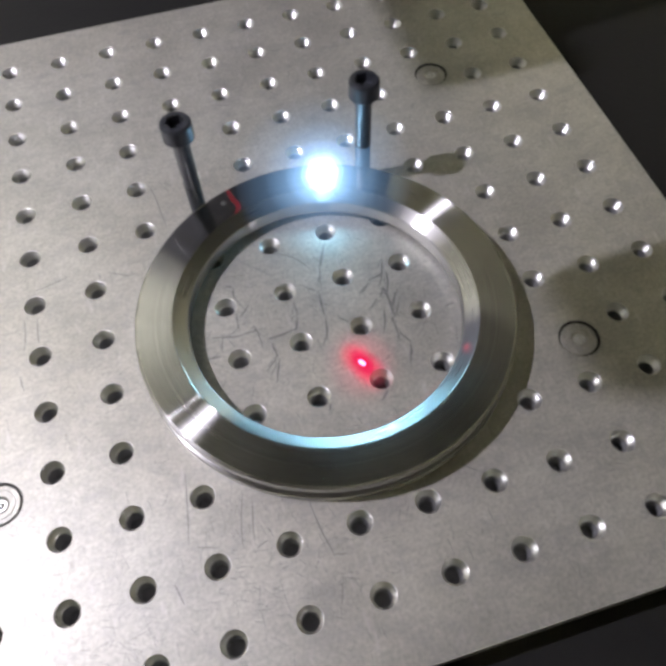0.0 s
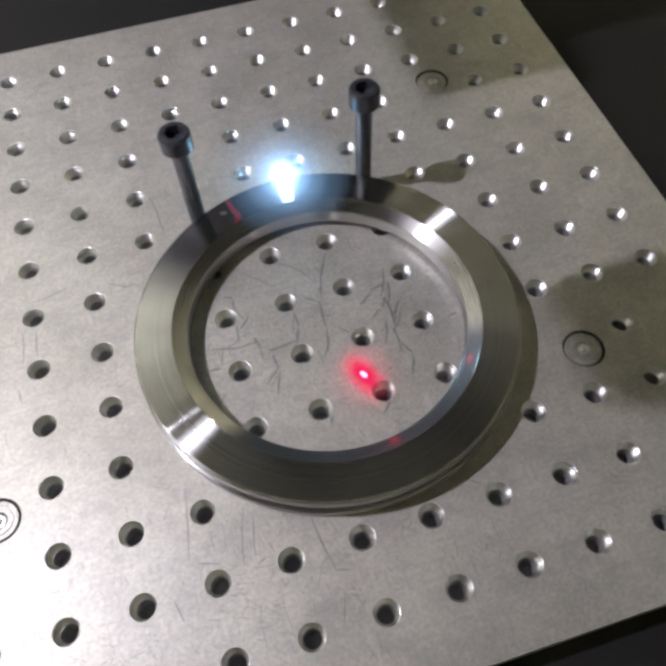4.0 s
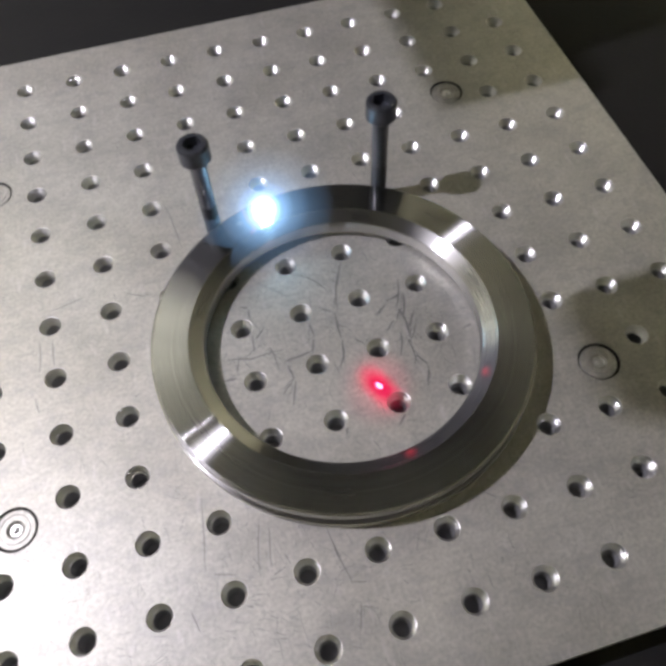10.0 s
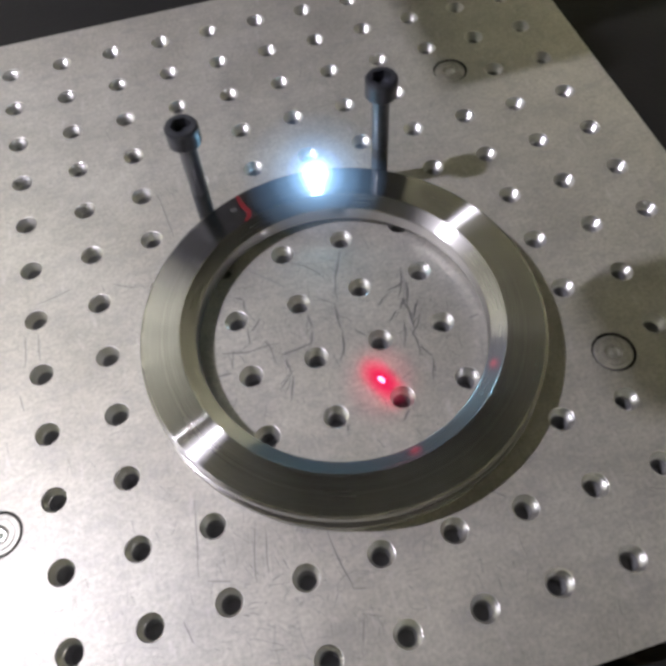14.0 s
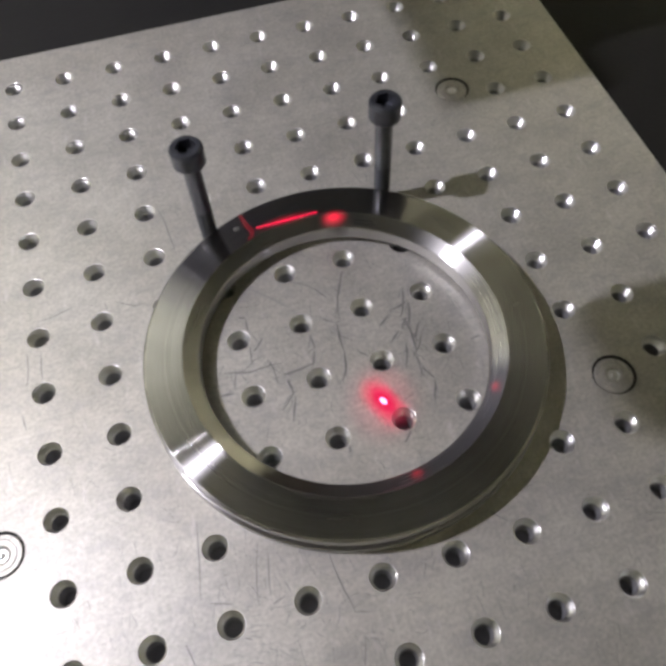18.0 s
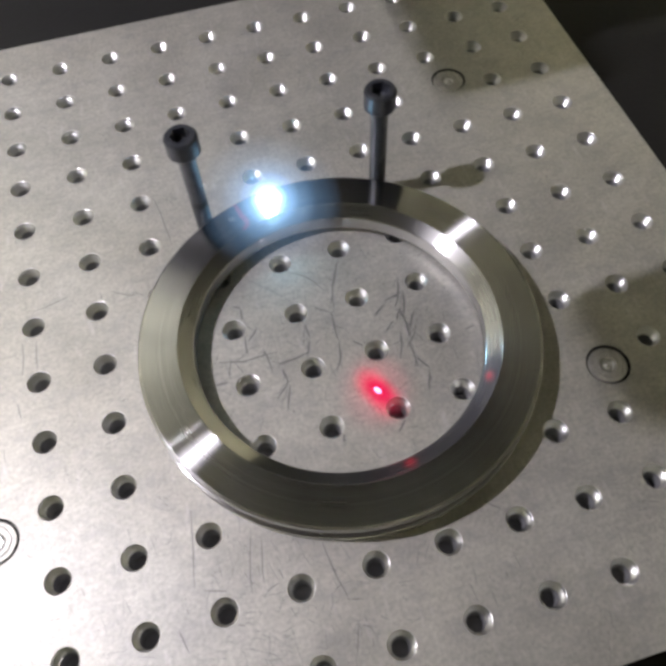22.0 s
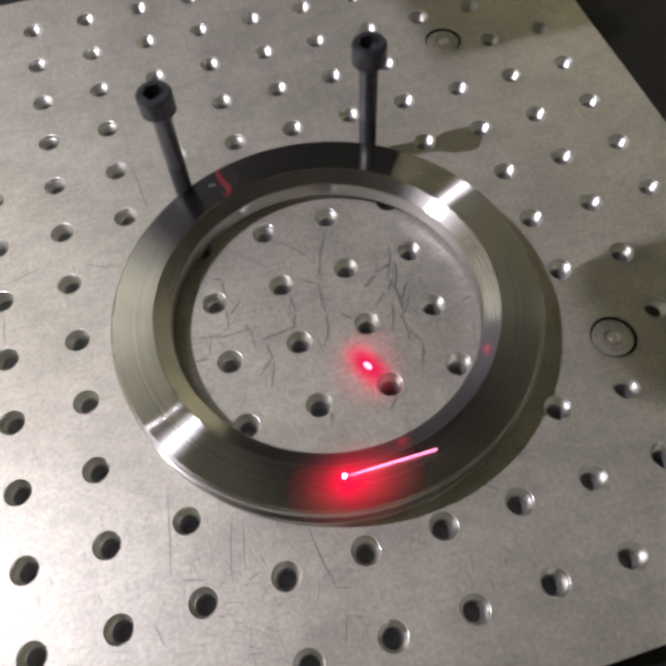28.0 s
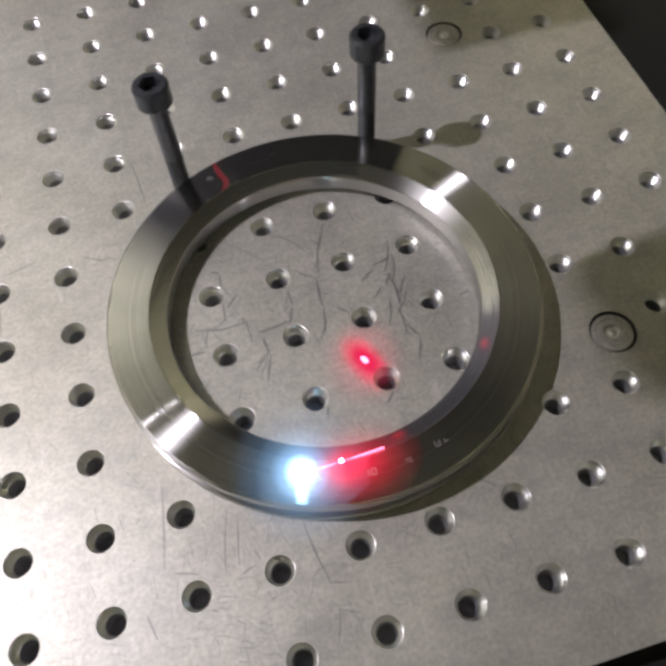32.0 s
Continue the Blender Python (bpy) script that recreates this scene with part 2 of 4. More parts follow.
# gas glow and lens bloom round the core, put into emission
BLOOM = [(g, glowing("spark_bloom", c, e, 1.0)) for g, e, c in ((1.05, 0.22, (0.74, 0.86, 1.0)), (1.35, 0.10, (0.5, 0.72, 1.0)))]
REFLECTED = glowing("red_reflection", (1.0, 0.012, 0.05), 0.085, 1.0)
RED = glowing("red_laser", (1.0, 0.01, 0.07), 0.8, 1.0)
PINK = glowing("pink_laser", (1.0, 0.22, 0.42), 4.5)
HOT = glowing("hot_point", (1.0, 0.12, 0.30), 40.0)
WHITE = painted("white_lamp_housing", (0.75, 0.75, 0.73), (0.8, 0.8, 0.78), 0.4)


# ---- building ----
def mesh(name, bm, mat, smooth=None):
    me = bpy.data.meshes.new(name)
    bmesh.ops.recalc_face_normals(bm, faces=bm.faces)
    bm.to_mesh(me)
    bm.free()
    for one in mat if isinstance(mat, (list, tuple)) else [mat]:
        me.materials.append(one)
    if smooth is not None:
        me.shade_smooth()
        me.set_sharp_from_angle(angle=radians(smooth))
    return me


def part(name, bm, mat, parent, label="", smooth=None):
    ob = new(name, mesh(name, bm, mat, smooth))
    ob.parent = parent
    return tagged(ob, label)


def box(bm, x0, x1, y0, y1, z0, z1, bevel=0.0):
    made = bmesh.ops.create_cube(bm, size=1.0, matrix=Matrix.LocRotScale(((x0 + x1) / 2, (y0 + y1) / 2, (z0 + z1) / 2), None, (x1 - x0, y1 - y0, z1 - z0)))
    if bevel:
        edges = {e for v in made["verts"] for e in v.link_edges}
        bmesh.ops.bevel(bm, geom=list(edges), offset=bevel, segments=2, affect="EDGES", profile=0.5)
    return bm


def lathe(bm, profile, steps, closed=True):
    """A turned body round z from (radius, height) pairs."""
    rings = []
    for r, z in profile:
        if r < 1e-6:
            rings.append([bm.verts.new((0, 0, z))])
        else:
            rings.append([bm.verts.new((r * math.cos(2 * math.pi * k / steps), r * math.sin(2 * math.pi * k / steps), z)) for k in range(steps)])
    pairs = list(zip(rings, rings[1:])) + ([(rings[-1], rings[0])] if closed else [])
    for a, c in pairs:
        for k in range(steps):
            q = [a[k % len(a)], a[(k + 1) % len(a)], c[(k + 1) % len(c)], c[k % len(c)]]
            q = list(dict.fromkeys(q))
            if len(q) > 2:
                bm.faces.new(q)
    return bm


P = 0.025
PLATE_X, PLATE_Y, THICK = (-0.0990, 0.2738), (-0.3243, 0.0243), 0.0127
PLUGS = [(c * P, r * P) for c in (-0.76, 8.20) for r in (-2.76, -9.26)]
MID = Vector((0.1125, -0.1932, 0.0))


# ---- room ----
def room():
    x0, x1, y0, y1, z0, z1 = -1.9, 1.15, -2.2, 1.9, -0.86, 1.62
    w = 0.1
    for name, b in (("wall_north", (x0 - w, x1 + w, y1, y1 + w, z0, z1)), ("wall_south", (x0 - w, x1 + w, y0 - w, y0, z0, z1)),
                    ("wall_east", (x1, x1 + w, y0, y1, z0, z1)), ("wall_west", (x0 - w, x0, y0, y1, z0, z1))):
        tagged(new(name, mesh(name, box(bmesh.new(), *b), EAST if name == "wall_east" else NORTH if name == "wall_north" else WALL)), "plain painted olive workshop wall" if name in ("wall_east", "wall_north") else "plain painted warm grey workshop wall", "wall", kind="structure")
    tagged(new("floor", mesh("floor", box(bmesh.new(), x0 - w, x1 + w, y0 - w, y1 + w, z0 - w, z0), FLOOR)), "plain grey workshop floor", "floor", kind="structure")
    tagged(new("ceiling", mesh("ceiling", box(bmesh.new(), x0 - w, x1 + w, y0 - w, y1 + w, z1, z1 + w), CEILING)), "plain off-white painted ceiling", "ceiling", kind="structure")


def lamps():
    for at, turn, long, wide, watts in LAMPS:
        base = tagged(new("work_lamp"), "white work lamp hung on two thin rods from the ceiling", "lamp")
        base.matrix_world = Matrix.Translation(at) @ pose(0, 0, 0, 0, 0, turn)
        part("housing", box(bmesh.new(), -long / 2 - 0.02, long / 2 + 0.02, -wide - 0.015, wide + 0.015, 0.012, 0.05, 0.004), WHITE, base)
        for x in (-long / 2 - 0.012, long / 2 + 0.012):
            part("socket", box(bmesh.new(), x - 0.006, x + 0.006, -wide / 2 - 0.004, wide / 2 + 0.004, -0.006, 0.012, 0.002), WHITE, base)
        for x in (-long / 3, long / 3):
            bm = bmesh.new()
            bmesh.ops.create_cone(bm, cap_ends=True, segments=12, radius1=.004, radius2=.004, depth=0.97, matrix=Matrix.Translation((x, 0, .535)))
            part("hanger", bm, WHITE, base)
    # body for the added fill light, out of view
    base = tagged(new("fill_fitting"), "white body of an added, unseen fill light turned up towards the ceiling", "lamp")
    base.matrix_world = BACK
    part("housing", box(bmesh.new(), -0.44, 0.44, -0.06, 0.06, 0.01, 0.05, 0.004), WHITE, base)
    for x in (-0.3, 0.3):
        part("stay", box(bmesh.new(), x - 0.008, x + 0.008, 0.061, 0.075, -0.75, 0.05), WHITE, base)


def laser_head():
    base = tagged(new("laser_marker"), "mid-grey enamelled laser marking machine on a column over the plate", "machine")
    part("housing", box(bmesh.new(), -0.04, 0.50, -0.36, 0.40, 0.42, 0.60, 0.006), GREY, base)
    bm = bmesh.new()
    lathe(bm, [(0, 0.37), (0.030, 0.37), (0.038, 0.372), (0.040, 0.376), (0.040, 0.42), (0, 0.42)], 40, closed=False)
    bmesh.ops.translate(bm, verts=bm.verts, vec=(0.17, 0.0, 0))
    part("lens_barrel", bm, OXIDE, base, smooth=30)
    part("arm", box(bmesh.new(), 0.38, 0.48, 0.40, 0.50, 0.46, 0.56, 0.004), GREY, base)
    # two unseen blocks on posts, added to keep the lamp off two parts of the plate
    part("shade_block", box(bmesh.new(), 0.030, 0.070, -0.080, -0.004, 0.215, 0.240, 0.003), GREY, base)
    part("shade_block_post", box(bmesh.new(), 0.035, 0.065, -0.058, -0.028, 0.240, 0.42, 0.002), GREY, base)
    part("shade_box", box(bmesh.new(), 0.029, 0.080, -0.203, -0.160, 0.215, 0.245, 0.008), GREY, base)
    part("shade_box_post", box(bmesh.new(), 0.040, 0.070, -0.194, -0.170, 0.245, 0.42, 0.002), GREY, base)
    part("column", box(bmesh.new(), 0.37, 0.49, 0.50, 0.62, -THICK, 0.75, 0.004), GREY, base)


def reflection_block():
    # unseen block, added so that the ring mirrors something dark behind the plate
    base = tagged(new("reflection_block"), "mid-grey enamelled block, added out of view to darken the ring's reflections", "control box")
    part("body", box(bmesh.new(), -0.32, 0.36, 0.46, 0.62, -THICK + 0.006, 0.58, 0.006), GREY, base)
    for x in (-0.29, 0.33):
        for y in (0.485, 0.595):
            part("foot", box(bmesh.new(), x - 0.012, x + 0.012, y - 0.012, y + 0.012, -THICK, -THICK + 0.006), RUBBER, base)


def table():
    base = tagged(new("table"), "black-topped workbench with a closed black body", "table")
    part("tabletop", box(bmesh.new(), -0.75, 0.95, -0.80, 0.65, -THICK - 0.04, -THICK, 0.004), RUBBER, base, "matt black table top")
    part("body", box(bmesh.new(), -0.65, 0.85, -0.70, 0.55, -0.86, -THICK - 0.04), RUBBER, base)


# ---- drilled plate ----
def ring_points(x, y, r, n, z=0.0):
    return [(x + r * math.cos(2 * math.pi * (k + .5) / n), y + r * math.sin(2 * math.pi * (k + .5) / n), z) for k in range(n)]


def plate():
    base = tagged(new("breadboard"), "worn ground steel breadboard plate with rows of threaded holes", "plate")
    holes = [(c * P, -r * P, 0.00455) for c in range(-3, 11) for r in range(13)]
    holes += [(x, y, 0.00815) for x, y in PLUGS]
    near = lambda h: any(math.hypot(h[0] - x, h[1] - y) < 0.0135 for x, y in PLUGS)
    holes = [h for h in holes if h[2] > 0.008 or not near(h)]
    # the top face with all its openings
    N = 28
    bm = bmesh.new()
    edges = []
    corners = [bm.verts.new((x, y, 0)) for x, y in ((PLATE_X[0], PLATE_Y[0]), (PLATE_X[1], PLATE_Y[0]), (PLATE_X[1], PLATE_Y[1]), (PLATE_X[0], PLATE_Y[1]))]
    edges += [bm.edges.new((corners[k], corners[(k + 1) % 4])) for k in range(4)]
    for x, y, r in holes:
        v = [bm.verts.new(p) for p in ring_points(x, y, r, N)]
        edges += [bm.edges.new((v[k], v[(k + 1) % N])) for k in range(N)]
    bmesh.ops.triangle_fill(bm, edges=edges, use_beauty=True, use_dissolve=False)
    bmesh.ops.delete(bm, geom=[f for f in bm.faces if any(math.hypot(f.calc_center_median().x - x, f.calc_center_median().y - y) < r * 0.97 for x, y, r in holes)], context="FACES")
    part("top", bm, PLATE, base)
    bm = bmesh.new()
    low = [bm.verts.new((v[0], v[1], -THICK)) for v in ((PLATE_X[0], PLATE_Y[0]), (PLATE_X[1], PLATE_Y[0]), (PLATE_X[1], PLATE_Y[1]), (PLATE_X[0], PLATE_Y[1]))]
    high = [bm.verts.new((v.co.x, v.co.y, -1e-5)) for v in low]
    for k in range(4):
        bm.faces.new((low[k], low[(k + 1) % 4], high[(k + 1) % 4], high[k]))
    bm.faces.new(low)
    part("side", bm, PLATE, base)
    # the bores: a countersink, a threaded wall, a closed bottom
    bm = bmesh.new()
    prof = [(0.00455, 0), (0.00448, -0.00002), (0.00436, -0.00010), (0.00424, -0.00024), (0.00414, -0.00044), (0.00408, -0.0007), (0.00406, -0.0009),
            (0.00432, -0.0011), (0.00432, -0.0013), (0.00362, -0.0018), (0.00358, -0.0020), (0.0040, -0.0024), (0.0040, -0.0026), (0.0034, -0.0031), (0.0034, -0.0033), (0.0037, -0.0036), (0.0031, -0.0042)]
    lathe(bm, prof, N, closed=False)
    bmesh.ops.rotate(bm, verts=bm.verts, matrix=Matrix.Rotation(math.pi / N, 3, "Z"))
    me = mesh("bore", bm, BORE, 35)
    bm = bmesh.new()
    lathe(bm, [(0.0031, -0.0042), (0.0030, -0.0108), (0.0, -0.0114)], 20, closed=False)
    pit = mesh("pit", bm, PIT, 35)
    for x, y, r in holes:
        if r < 0.008:
            ob = new("bore", me)
            ob.parent, ob.location = base, (x, y, 0)
            low = new("pit", pit)
            low.parent = ob
    bm = bmesh.new()
    lathe(bm, [(0.00815, 0), (0.00810, -0.0014), (0, -0.0014)], N, closed=False)
    pocket = mesh("pocket", bm, DARK, 35)
    bm = bmesh.new()
    lathe(bm, [(0.0072, -0.0013), (0.0072, -0.0007), (0.0071, -0.0005), (0.0069, -0.0003), (0.0056, -0.0003), (0.0055, -0.0007), (0.0052, -0.0007), (0.0051, -0.0003), (0.0033, -0.0003), (0.0029, -0.0006), (0.0025, -0.0012), (0, -0.0013)], 32, closed=False)
    plug = mesh("plug", bm, PLATE, 35)
    bm = bmesh.new()
    lathe(bm, [(0.0024, -0.0007), (0.0020, -0.0011), (0.0014, -0.0011), (0.0011, -0.0007), (0.0006, -0.0004), (0, -0.0003)], 24, closed=False)
    recess = mesh("recess", bm, BORE, 35)
    for x, y in PLUGS:
        for name, me in (("pocket", pocket), ("plug", plug), ("recess", recess)):
            ob = new(name, me)
            ob.parent, ob.location = base, (x, y, 0)
    return base


# ---- the ring ----
def steel_ring():
    base = tagged(new("steel_ring"), "turned stainless steel flange ring lying on the drilled plate", "ring")
    base.location = MID
    k = 0.001
    rows = (("outer_rim", [(72.6, 0.05), (74.2, 0.2), (74.5, 0.5), (74.5, 2.9), (74.2, 3.2), (70.5, 3.5), (70.5, 7.2), (73.4, 7.5), (73.8, 7.8), (74, 8.2), (74, 11.1), (73.85, 11.4), (73.25, 11.85), (73.0, 11.97)]),
            ("top_face", [(73.0, 11.97), (72.8, 12.0), (59.7, 12.0), (59.35, 11.85)]),
            ("bevel", [(59.35, 11.85), (59.2, 11.7), (54.4, 9.05), (54.15, 8.8)]),
            ("bore_wall", [(54.15, 8.8), (54.0, 8.5), (54.0, 2.8), (54.2, 2.5), (56.6, 0.9), (57.0, 0.05), (72.6, 0.05)]))
    for name, profile in rows:
        part(name, lathe(bmesh.new(), [(r * k, z * k) for r, z in profile], 256, closed=False), RING if name == "top_face" else BEVEL, base, smooth=12)


# ---- the two long screws ----
def socket_screw(x, y):
    base = tagged(new("cap_screw"), "long black socket head cap screw standing in a plate hole", "screw", "screws behind the ring")
    base.location = (x, y, 0)
    k = 0.001
    bm = bmesh.new()
    lathe(bm, [(0, 47.4 * k), (4 * k, 47.4 * k), (5.9 * k, 47.4 * k), (6.2 * k, 47.8 * k), (6.2 * k, 54.5 * k), (5.5 * k, 55.4 * k), (4.2 * k, 55.4 * k)], 48, closed=False)
    # hexagonal socket
    rim = [v for v in bm.verts if abs(v.co.z - 55.4 * k) < 1e-6 and math.hypot(v.co.x, v.co.y) < 4.4 * k]
    rim.sort(key=lambda v: math.atan2(v.co.y, v.co.x))
    for v in rim:
        a = math.atan2(v.co.y, v.co.x) % (math.pi / 3) - math.pi / 6
        r = 3.4 * k / math.cos(a)
        h = math.hypot(v.co.x, v.co.y)
        v.co.x, v.co.y = v.co.x * r / h, v.co.y * r / h
    low = [bm.verts.new((v.co.x, v.co.y, 51.2 * k)) for v in rim]
    for i in range(len(rim)):
        j = (i + 1) % len(rim)
        bm.faces.new((rim[i], rim[j], low[j], low[i]))
    bm.faces.new(low)
    part("head", bm, OXIDE, base, smooth=30)
    part("shank", lathe(bmesh.new(), [(0, 22 * k), (3.4 * k, 22 * k), (3.4 * k, 46.4 * k), (3.9 * k, 47.4 * k), (0, 47.4 * k)], 32, closed=False), OXIDE, base, smooth=30)
    prof = []
    z = -9.0
    while z < 22:
        prof += [(3.0 * k, z * k), (3.4 * k, (z + 0.45) * k), (3.4 * k, (z + 0.65) * k), (3.0 * k, (z + 1.1) * k)]
        z += 1.25
    part("thread", lathe(bmesh.new(), prof, 24, closed=False), OXIDE, base, smooth=30)
    return base




# ---- marks ----
def strip(bm, pts, wide, z):
    """A thin flat band along a line of points."""
    last = None
    for i, (x, y) in enumerate(pts):
        a, c = pts[max(i - 1, 0)], pts[min(i + 1, len(pts) - 1)]
        d = Vector((c[0] - a[0], c[1] - a[1])).normalized()
        w = wide * (0.35 + 0.65 * math.sin(math.pi * (i + .5) / len(pts))) / 2
        now = (bm.verts.new((x - d.y * w, y + d.x * w, z)), bm.verts.new((x + d.y * w, y - d.x * w, z)))
        if last:
            bm.faces.new((last[0], last[1], now[1], now[0]))
        last = now


def scratches(base):
    rnd = random.Random(5)

    def solid(x, y):
        dx, dy = x - round(x / P) * P, y - round(y / P) * P
        return math.hypot(dx, dy) > 0.0052 and all(math.hypot(x - u, y - v) > 0.0088 for u, v in PLUGS)

    def wander(x, y, heading, length, wiggle, wide):
        pts, a = [], radians(heading)
        n = max(5, int(length / 0.0012))
        for _ in range(n):
            if solid(x, y):
                pts.append((x, y))
            else:
                if len(pts) > 2:
                    strip(bm, pts, wide, 0.00004)
                pts = []
            a += rnd.gauss(0, wiggle)
            x, y = x + length / n * math.cos(a), y + length / n * math.sin(a)
        if len(pts) > 2:
            strip(bm, pts, wide, 0.00004)

    # worn lines inside the ring: place, heading, length
    lines = ((.1435, -.1711, -104, .0144), (.14, -.185, -135, .0066), (.1353, -.1897, -143, .0067), (.1433, -.1782, -106, .0116), (.1401, -.1894, -104, .0108), (.1375, -.1999, -82, .0077),
             (.1386, -.2075, -68, .0066), (.1411, -.2136, -101, .0096), (.1421, -.1778, -154, .0083), (.1346, -.1814, -148, .0077), (.1078, -.1747, -36, .007), (.1134, -.1788, -93, .0131),
             (.1127, -.1919, -104, .0135), (.1265, -.1474, -105, .0318), (.0771, -.1648, -33, .0035), (.0801, -.1667, -100, .0201), (.0666, -.1871, -20, .0227), (.088, -.1948, 3, .0122),
             (.0838, -.1864, -64, .0119))
    branches = ((.0889, -.1971, -82, .0074), (.09, -.2044, -109, .011), (.1022, -.181, -93, .0074), (.1019, -.1885, -112, .0084), (.0984, -.1535, -17, .0202), (.1044, -.2253, -105, .0076),
             (.1363, -.1954, -108, .0122), (.1294, -.2267, -127, .0107), (.0633, -.1965, 10, .006), (.0692, -.1954, 84, .0092), (.1605, -.2013, 5, .0046), (.143, -.1941, -117, .0108),
             (.138, -.2037, -88, .0087), (.0903, -.2028, -141, .0097), (.1389, -.1847, -82, .0102), (.1403, -.1948, 66, .0092), (.0841, -.1767, -126, .0076), (.1176, -.1935, -39, .0078))
    for x, y, h, l in lines + branches:
        bm = bmesh.new()
        wander(x, y, h, l * 1.06, 0.07, rnd.uniform(.00045, .00080))
        wander(x + rnd.gauss(0, .0006), y + rnd.gauss(0, .0006), h + rnd.gauss(0, 6), l * rnd.uniform(.6, 1.0), 0.12, rnd.uniform(.00018, .0003))
        if rnd.random() < .5:
            u = rnd.random() * l * .8
            wander(x + u * math.cos(radians(h)), y + u * math.sin(radians(h)), h + rnd.choice((-40, -25, 25, 35)), l * rnd.uniform(.2, .5), 0.2, rnd.uniform(.0002, .00035))
        part("scratch", bm, SCRATCH, base, "dark branching scratch")
    bm = bmesh.new()
    wander(0.0848, -0.1530, -47, 0.0208, 0.03, .00045)
    part("scratch", bm, MARK, base, "pale bright scratch")
    # straight marks on the open plate
    for x, y, h, l in ((.0456, -.2396, -92, .027), (.0637, -.2527, -104, .021), (.0664, -.2567, -104, .015), (.0856, -.2626, -93, .022), (.0446, -.2666, -20, .009), (.0693, -.2670, -71, .005),
                       (.0352, -.2764, -76, .009), (.0893, -.2900, -108, .011), (.0890, -.2827, -21, .005), (.0525, -.2795, -26, .004), (.0639, -.2729, 18, .006), (-.0084, -.1817, -82, .008),
                       (-.0048, -.1559, -92, .016), (.0005, -.1565, -93, .015), (.0145, -.1395, -162, .015), (.0314, -.1424, -28, .011), (.0274, -.1418, -87, .006), (.0557, -.0988, -81, .029), (.1410, -.2657, -46, .008)):
        bm = bmesh.new()
        wander(x, y, h, l, 0.035, rnd.uniform(.0003, .00048))
        part("scratch", bm, SCUFF, base)
    bm = bmesh.new()
    for _ in range(110):
        a, r = rnd.uniform(0, 2 * math.pi), 0.052 * math.sqrt(rnd.random())
        wander(MID.x + r * math.cos(a), MID.y + r * math.sin(a), rnd.choice((-90, -105, -20, rnd.uniform(0, 360))), rnd.uniform(.002, .009), 0.25, rnd.uniform(.0001, .0002))
    # clusters of short rubs on the open plate
    for _ in range(150):
        x, y = (rnd.gauss(.06, .04), rnd.gauss(-.285, .02)) if rnd.random() < .6 else (rnd.uniform(-.06, .20), rnd.uniform(-.32, -.10))
        h = rnd.choice((-88, -82, -95, -15, -22, rnd.uniform(0, 360)))
        for _ in range(rnd.randint(1, 6)):
            wander(x + rnd.gauss(0, .004), y + rnd.gauss(0, .004), h + rnd.gauss(0, 14), rnd.uniform(.0015, .009), 0.12, rnd.uniform(.00008, .0002))
    for _ in range(40):
        wander(rnd.uniform(-.06, .26), rnd.uniform(-.19, .02), rnd.uniform(0, 360), rnd.uniform(.003, .015), 0.08, rnd.uniform(.00008, .00018))
    tagged(part("wear", bm, SCUFF, base, "fine grey scuffing in the steel"), kind="stuff")


def dust(base):
    rnd = random.Random(8)
    bm = bmesh.new()
    for k in range(150):
        x, y = (rnd.gauss(.185, .02), rnd.gauss(-.285, .016)) if k < 60 else (rnd.uniform(-.06, .26), rnd.uniform(-.32, .02))
        if math.hypot(x - MID.x, y - MID.y) > .076:
            bmesh.ops.create_icosphere(bm, subdivisions=1, radius=rnd.uniform(.00007, .00022), matrix=Matrix.Translation((x, y, 0.00005)))
    tagged(part("dust", bm, MARK, base, "tiny pale dust specks"), kind="stuff")


def engraved(x, y, bars):
    base = tagged(new("engraved_mark"), "small laser-engraved pale mark on the ring face", "mark", "engraved marks")
    base.location = (x, y, 0.01203)
    for u, v, w, h in bars:
        part("bar", box(bmesh.new(), (u - w / 2) * .001, (u + w / 2) * .001, (v - h / 2) * .001, (v + h / 2) * .001, -0.00002, 0.00002), MARK, base)
    return base


# ---- laser light ----
def ragged(radius, squeeze, rough, seed):
    """An uneven ball, for the hot gas and its bloom shells."""
    bm = bmesh.new()
    bmesh.ops.create_icosphere(bm, subdivisions=4, radius=1.0)
    for v in bm.verts:
        n = v.co.normalized()
        f = 1 + rough * noise.fractal(n * 1.6 + Vector((seed, 0, 0)), 1.0, 2.0, 2)
        v.co = Vector((n.x, n.y, n.z * squeeze)) * f * radius
    return bm


FADE = ((0.0, 1.0), (0.25, 0.62), (0.5, 0.27), (0.75, 0.07), (1.0, 0.0))


def halo_disc(reach, at, strength, name="red_glow", colour=(1.0, 0.008, 0.055), fade=FADE, dense=False):
    """A low disc whose emission paints bloom, scattered laser light and reflections."""
    bm = bmesh.new()
    rows = [[bm.verts.new((at[0] + reach[0] * q * math.cos(a), at[1] + reach[1] * q * math.sin(a), 0.0006 * (1 - q * q))) for a in (2 * math.pi * k / 32 for k in range(32))] for q in (0.02, 0.35, 0.7, 1.0)]
    for a, c in zip(rows, rows[1:]):
        for k in range(32):
            bm.faces.new((a[k], a[(k + 1) % 32], c[(k + 1) % 32], c[k]))
    bm.faces.new(rows[0])
    return bm, soft_glow(name, colour, strength, reach, at, fade, dense)


